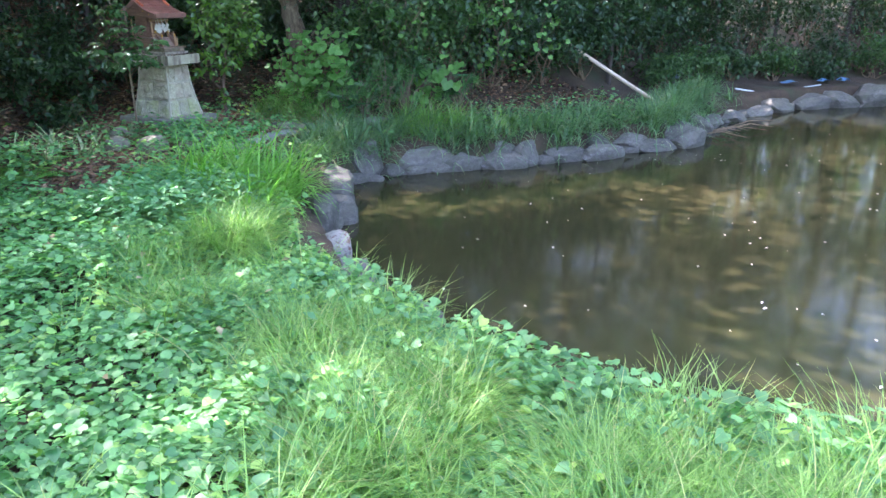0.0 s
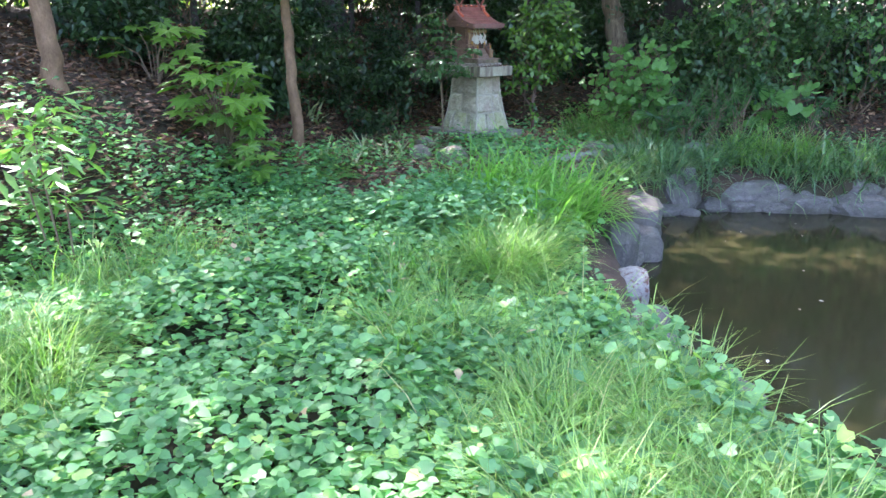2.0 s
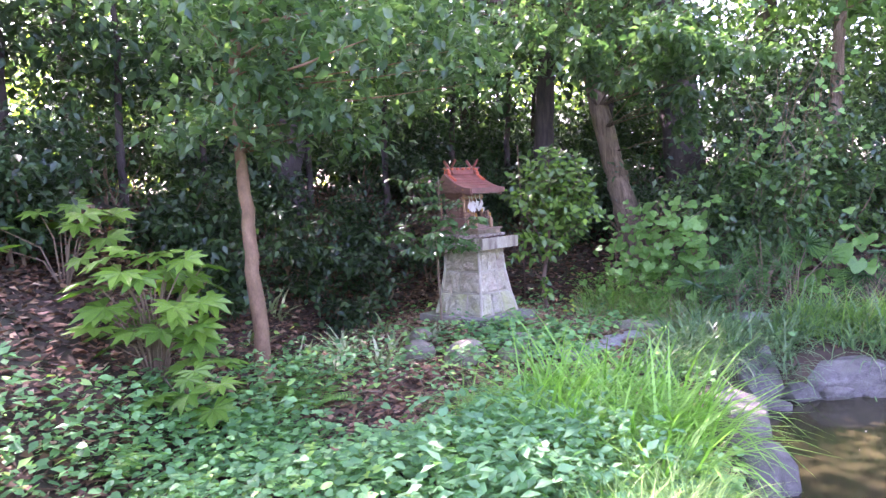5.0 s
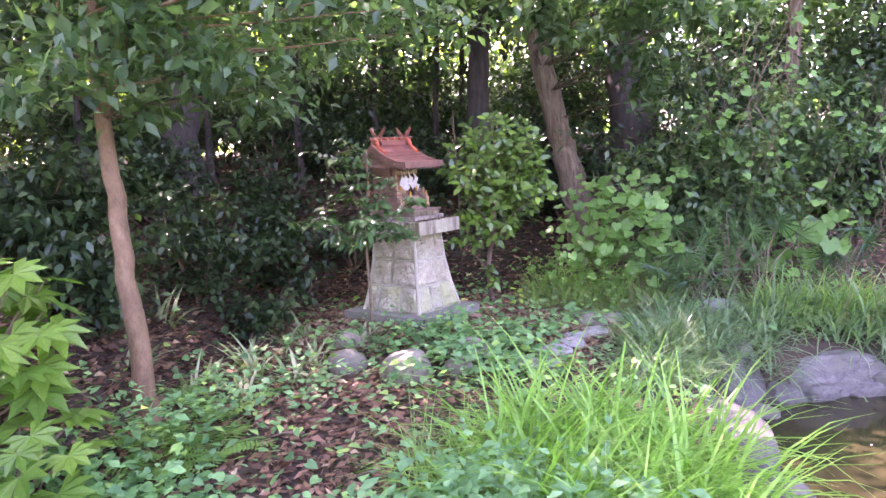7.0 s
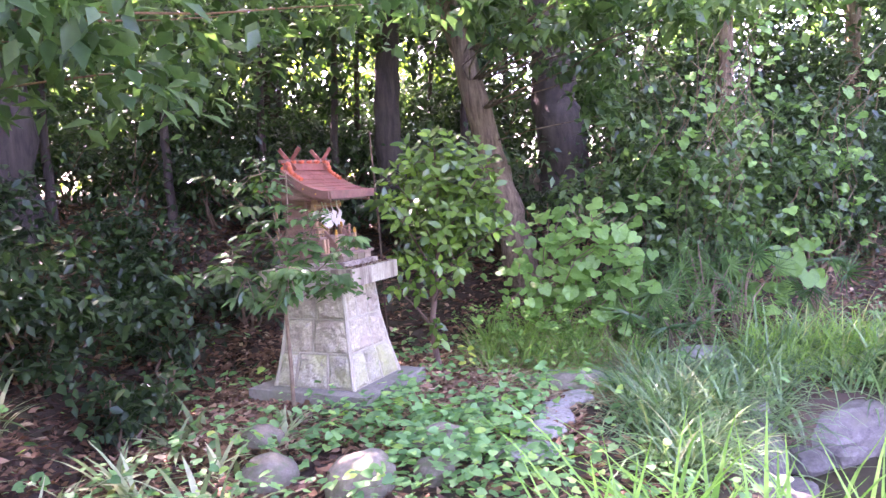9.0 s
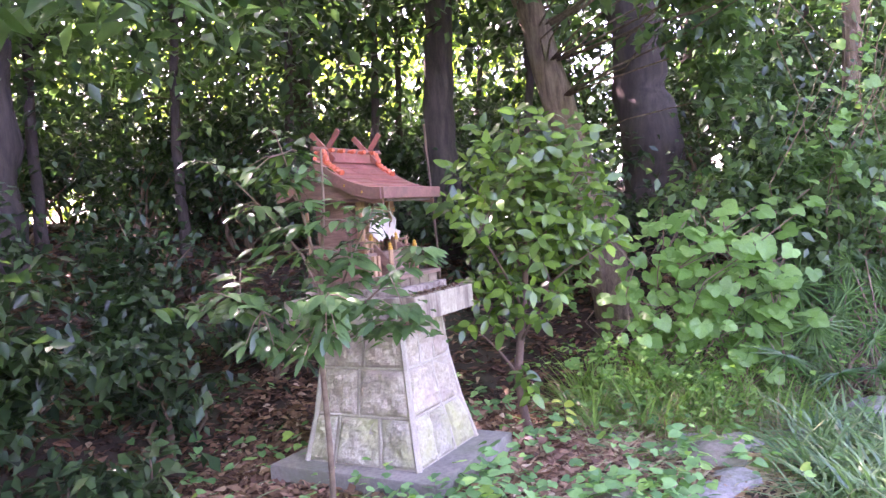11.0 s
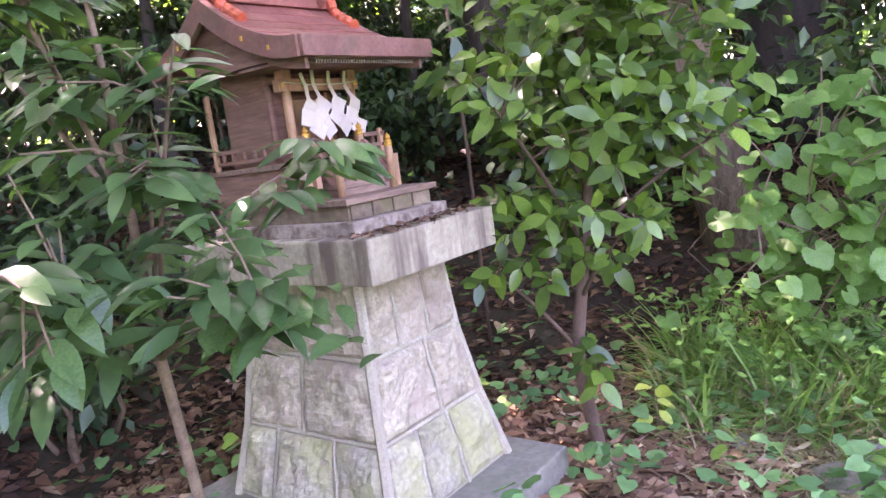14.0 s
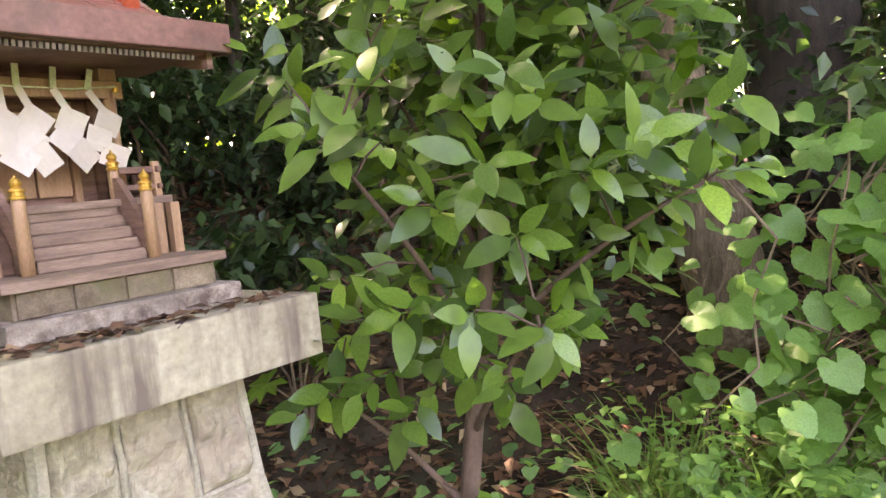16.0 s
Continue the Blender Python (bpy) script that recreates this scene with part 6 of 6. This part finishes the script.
def fern(x, y, n, length, label, seed2):
    r = random.Random(seed2)
    z0 = hz(x, y)
    o = thing("fern", pose(x, y, z0), label, "fern", "ferns on the litter")
    for i in range(n):
        a = r.uniform(0, 6.28)
        g = Geo()
        d = Vector((math.cos(a), math.sin(a), 0))
        s = Vector((-d.y, d.x, 0))
        L = length * r.uniform(0.7, 1.1)
        spine = [d * (L * t) * 0.85 + Vector((0, 0, L * (0.75 * t - 0.6 * t * t))) for t in [k / 14 for k in range(15)]]
        g.tube(spine, 0.002, 4)
        for k in range(2, 15):
            w = L * 0.26 * math.sin(math.pi * (k / 15) ** 0.7)
            for q in (-1, 1):
                b0 = spine[k]
                tip = b0 + s * q * w + d * w * 0.35 - Vector((0, 0, 0.15 * w))
                g.add([b0 - d * 0.012, b0.lerp(tip, 0.5) + d * 0.012, tip, b0.lerp(tip, 0.5) - d * 0.010], [(0, 1, 2, 3)])
        part("frond", g, L_FERN, o)


for k, (x, y, n, L) in enumerate(((-4.10, 6.96, 8, 0.40), (-4.12, 7.42, 8, 0.40), (-4.33, 6.85, 8, 0.40), (-3.79, 6.75, 8, 0.40), (-4.51, 7.39, 8, 0.40), (-3.95, 6.55, 7, 0.42), (-4.15, 6.75, 6, 0.38), (-3.75, 5.2, 6, 0.36), (-4.0, 5.0, 6, 0.36), (-2.15, 9.95, 5, 0.3), (-2.25, 10.6, 5, 0.3), (-3.6, 4.4, 5, 0.32), (-1.2, 10.6, 5, 0.3), (-1.85, 10.28, 7, 0.34), (-1.65, 10.42, 6, 0.32), (-1.98, 10.12, 5, 0.28), (-1.45, 10.15, 6, 0.32), (-1.75, 9.95, 5, 0.26), (-1.8, 10.62, 6, 0.32), (-2.05, 10.42, 5, 0.26))):
    fern(x, y, n, L, "light green fern with arching fronds", k)

sd = thing("seedling", pose(-2.66, 10.36, hz(-2.66, 10.36)), "small seedling with pale yellow-green leaves beside the bush", "seedling")
zq = hz(-2.66, 10.36)
part("stem", Geo().tube([(0, 0, -0.02), (0.01, -0.01, 0.12), (0.0, -0.02, 0.22)], [0.004, 0.003, 0.002], 5), M_TWIG, sd)
YL = leaf_meshes("leaf", leaf_mat("yellow_green_leaf", (0.30, 0.42, 0.06), (0.50, 0.58, 0.14), 0.4, 0.5, single=True), [(0.2, 0.15), (0.1, 0.1)], 0.25)
leaf_parts(sd, YL, [Vector((-2.66, 10.34, zq + 0.22)), Vector((-2.66, 10.34, zq + 0.21)), Vector((-2.66, 10.34, zq + 0.17)), Vector((-2.65, 10.35, zq + 0.13)), Vector((-2.66, 10.34, zq + 0.10))],
           [(-0.6, -0.6, 0.3), (0.5, -0.7, 0.1), (0.8, 0.1, -0.3), (0.6, -0.6, -0.5), (-0.7, -0.3, 0.0)], [0.09, 0.10, 0.09, 0.08, 0.08], face=(0, -0.6, 0.8))

# leaf litter
def litter_zone(x, y):
    h = hill_d(x, y)
    k = np.where(h > -0.2, np.clip(1.0 - h / 5.0, 0.1, 1), 0)
    k = k + 0.8 * np.exp(-((x + 3.3) ** 2 / 0.9 + (y - 7.1) ** 2 / 1.6)) + 0.8 * np.exp(-((x + 3.25) ** 2 / 0.5 + (y - 4.75) ** 2 / 0.25)) + 0.9 * np.exp(-((x + 4.2) ** 2 / 0.6 + (y - 9.2) ** 2 / 1.2)) + 0.8 * np.exp(-((x + 2.7) ** 2 / 0.5 + (y - 10.1) ** 2 / 0.3)) + 0.25 * (y > 6.3) + 0.9 * np.exp(-((x + 2.0) ** 2 / 0.35 + (y - 10.2) ** 2 / 0.12))
    return np.clip(k * (pond_d(x, y) > 0.4) * clear_of(x, y), 0, 1)


x, y = scatter(52000, (-8.5, 3.5, 3.5, 13.5), litter_zone)
n = len(x)
P = np.stack([x, y, height(x, y) + rng.uniform(0.004, 0.03, n)], -1)
stuff("leaf_litter", cloud("leaf_litter", KITE, P, rand_dirs(n, -18, 18), ups(n, 0.45), np.stack([0.075 * rng.uniform(0.6, 1.3, n), 0.085 * rng.uniform(0.6, 1.3, n), 0.14 * rng.uniform(-1, 1.5, n)], -1), L_LITTER), "brown fallen leaves lying on the soil", "leaf litter")
x, y = scatter(11000, (-4.7, -1.9, 8.7, 11.0), lambda x, y: np.clip((0.35 + np.exp(-((x + 2.55) ** 2 / 0.25 + (y - 10.1) ** 2 / 0.35)) + 0.6 * np.exp(-((x + 4.2) ** 2 / 0.3 + (y - 9.3) ** 2 / 0.5))) * (pond_d(x, y) > 0.5) * clear_of(x, y), 0, 1))
n = len(x)
P = np.stack([x, y, height(x, y) + rng.uniform(0.008, 0.04, n)], -1)
stuff("leaf_litter", cloud("leaf_litter", KITE, P, rand_dirs(n, -22, 22), ups(n, 0.5), np.stack([0.07 * rng.uniform(0.6, 1.3, n), 0.08 * rng.uniform(0.6, 1.3, n), 0.16 * rng.uniform(-1, 1.5, n)], -1), L_LITTER2), "tan and russet fallen leaves round the pedestal", "leaf litter")
x, y = scatter(40, (-3.5, 2.0, 1.5, 6.0), lambda x, y: (pond_d(x, y) > 0.3) * 1.0)
n = len(x)
P = np.stack([x, y, height(x, y) + 0.22], -1)
stuff("fallen_leaves", cloud("fallen_leaves", KITE, P, rand_dirs(n, -30, 30), ups(n, 0.6), 0.075 * rng.uniform(0.7, 1.2, n), L_DRY), "pale dry leaves caught on the ground cover", "leaf litter")
x, y = scatter(7000, (-2.6, -0.6, 9.3, 10.75), lambda x, y: np.clip((pond_d(x, y) > 0.35) * 0.9 * np.exp(-((x + 1.75) ** 2 / 0.4 + (y - 10.15) ** 2 / 0.2)) * clear_of(x, y), 0, 1))
n = len(x)
P = np.stack([x, y, height(x, y) + rng.uniform(0.015, 0.05, n)], -1)
stuff("straw_litter", cloud("straw_litter", KITE, P, rand_dirs(n, -8, 14), ups(n, 0.3), np.stack([0.022 * rng.uniform(0.6, 1.6, n), 0.09 * rng.uniform(0.5, 1.5, n), 0.05 * rng.uniform(-1, 1, n)], -1), L_DRY), "pale straw and dry blades on the path's edge", "leaf litter")
# bits on cap slab and fallen twigs
r3 = random.Random(9)
g = Geo()
for k in range(26):
    x, y = r3.uniform(-5.2, -2.4), r3.uniform(6.5, 12.5)
    if not clear_of(np.array([x]), np.array([y]))[0]:
        continue
    a, L = r3.uniform(0, 6.28), r3.uniform(0.2, 0.7)
    p = [Vector((x + L * t * math.cos(a), y + L * t * math.sin(a), 0)) for t in (0, 0.4, 0.7, 1)]
    for q in p:
        q.z = hz(q.x, q.y) + 0.02 + r3.uniform(0, 0.02)
    g.tube(p, [0.007, 0.006, 0.005, 0.003], 5)
stuff("fallen_twigs", g.mesh("fallen_twigs", M_TWIG), "thin brown twigs lying on the litter", "twigs")
n = 170
lx, ly = rng.uniform(-0.27, 0.27, n), rng.beta(2, 1.5, n) * 0.10
W = np.array(SHRINE)
P = np.stack([W[0, 3] + W[0, 0] * lx + W[0, 1] * ly, W[1, 3] + W[1, 0] * lx + W[1, 1] * ly, 1.550 + rng.uniform(0, 0.006, n)], -1)
stuff("leaf_crumbs", cloud("leaf_crumbs", KITE, P, rand_dirs(n, -10, 10), ups(n, 0.3), 0.030 * rng.uniform(0.4, 1.5, n), L_LITTER), "dry leaf crumbs along the cap's edge", "leaf litter")

# pond things
n = 240
P = np.stack([rng.uniform(-0.3, 9, n), rng.uniform(4, 14, n), 0.004 * np.ones(n)], -1)
P = P[poly_dist(POND, P[:, 0], P[:, 1]) > 0.25]
n = len(P)
stuff("floating_debris", cloud("floating_debris", KITE, P, rand_dirs(n, 0, 0), np.tile(UPV, (n, 1)), 0.028 * rng.uniform(0.4, 1.6, n), M_PETAL), "pale petals and bits floating on the pond", "debris")
pole = tagged(new("wooden_pole", Geo().tube([(4.03, 12.78, 0.50), (3.0, 13.1, 1.12), (2.03, 13.43, 1.72)], [0.034, 0.036, 0.036], 12).mesh("wooden_pole", M_BAMBOO, True)), "long pale wooden pole leaning on the bank's bushes", "pole")
bz = hz(5.3, 16.4)
bucket = thing("bucket", pose(5.3, 16.4, bz), "pale blue plastic bucket among weeds on the slope", "bucket")
part("body", Geo().lathe([(0.085, 0.0), (0.115, 0.27), (0.122, 0.275), (0.118, 0.28), (0.108, 0.27), (0.08, 0.02)], (0, 0), 18), M_PALEBLUE, bucket, smooth=True)
part("handle", Geo().tube([(0.115 * math.cos(t), 0.02, 0.27 + 0.09 * math.sin(t)) for t in [k * math.pi / 8 for k in range(9)]], 0.004, 5), M_WHITE, bucket)
tagged(new("hose", Geo().tube([(6.35, 15.55, hz(6.35, 15.55) + 0.05), (7.2, 15.95, 0.30), (8.0, 16.4, 0.36), (8.7, 16.7, 0.42)], 0.018, 8).mesh("hose", M_WHITE, True)), "thin pale hose lying along the far bank", "hose")
for k, (x, y, s) in enumerate(((7.9, 16.5, 0.16), (8.9, 17.0, 0.12), (9.4, 17.1, 0.14))):
    g = Geo()
    vs, m = [], 5
    for j in range(m):
        for i in range(m):
            u, w = i / (m - 1) - 0.5, j / (m - 1) - 0.5
            vs.append((u * 2.2 * s, w * s * 1.4, 0.10 * s * math.sin(5 * u + k) + 0.4 * s * (0.5 - abs(u)) + 0.08))
    nv = len(vs)
    g.add(vs + [(a, b3, c - 0.01) for a, b3, c in vs], [(j * m + i, j * m + i + 1, (j + 1) * m + i + 1, (j + 1) * m + i) for j in range(m - 1) for i in range(m - 1)] + [(nv + (j + 1) * m + i, nv + (j + 1) * m + i + 1, nv + j * m + i + 1, nv + j * m + i) for j in range(m - 1) for i in range(m - 1)])
    ob = tagged(new("plastic_sheet", g.mesh("plastic_sheet", M_BLUE, True)), "crumpled blue plastic sheet on the far bank", "tarpaulin")
    ob.matrix_world = pose(x, y, hz(x, y), 0, 0, 20 * k)
g = Geo()
for k in range(7):
    a = Vector((4.6 + 0.12 * k, 12.4 + 0.1 * k, 0.05))
    b3 = a + Vector((r3.uniform(0.5, 1.0), r3.uniform(-0.5, 0.5), r3.uniform(-0.03, 0.18)))
    g.tube([a, a.lerp(b3, 0.5) + Vector((0, 0, 0.08)), b3], [0.012, 0.009, 0.004], 5)
tagged(new("fallen_branch", g.mesh("fallen_branch", M_TWIG)), "bare fallen branch reaching into the pond", "branch")
g = Geo().tube([(-3.42, 11.3, hz(-3.42, 11.3) - 0.1), (-3.41, 11.3, 1.7), (-3.43, 11.32, 2.6)], [0.010, 0.009, 0.008], 8)
tagged(new("stake", g.mesh("stake", M_STEM, True)), "thin upright stake behind the shrine", "stake")
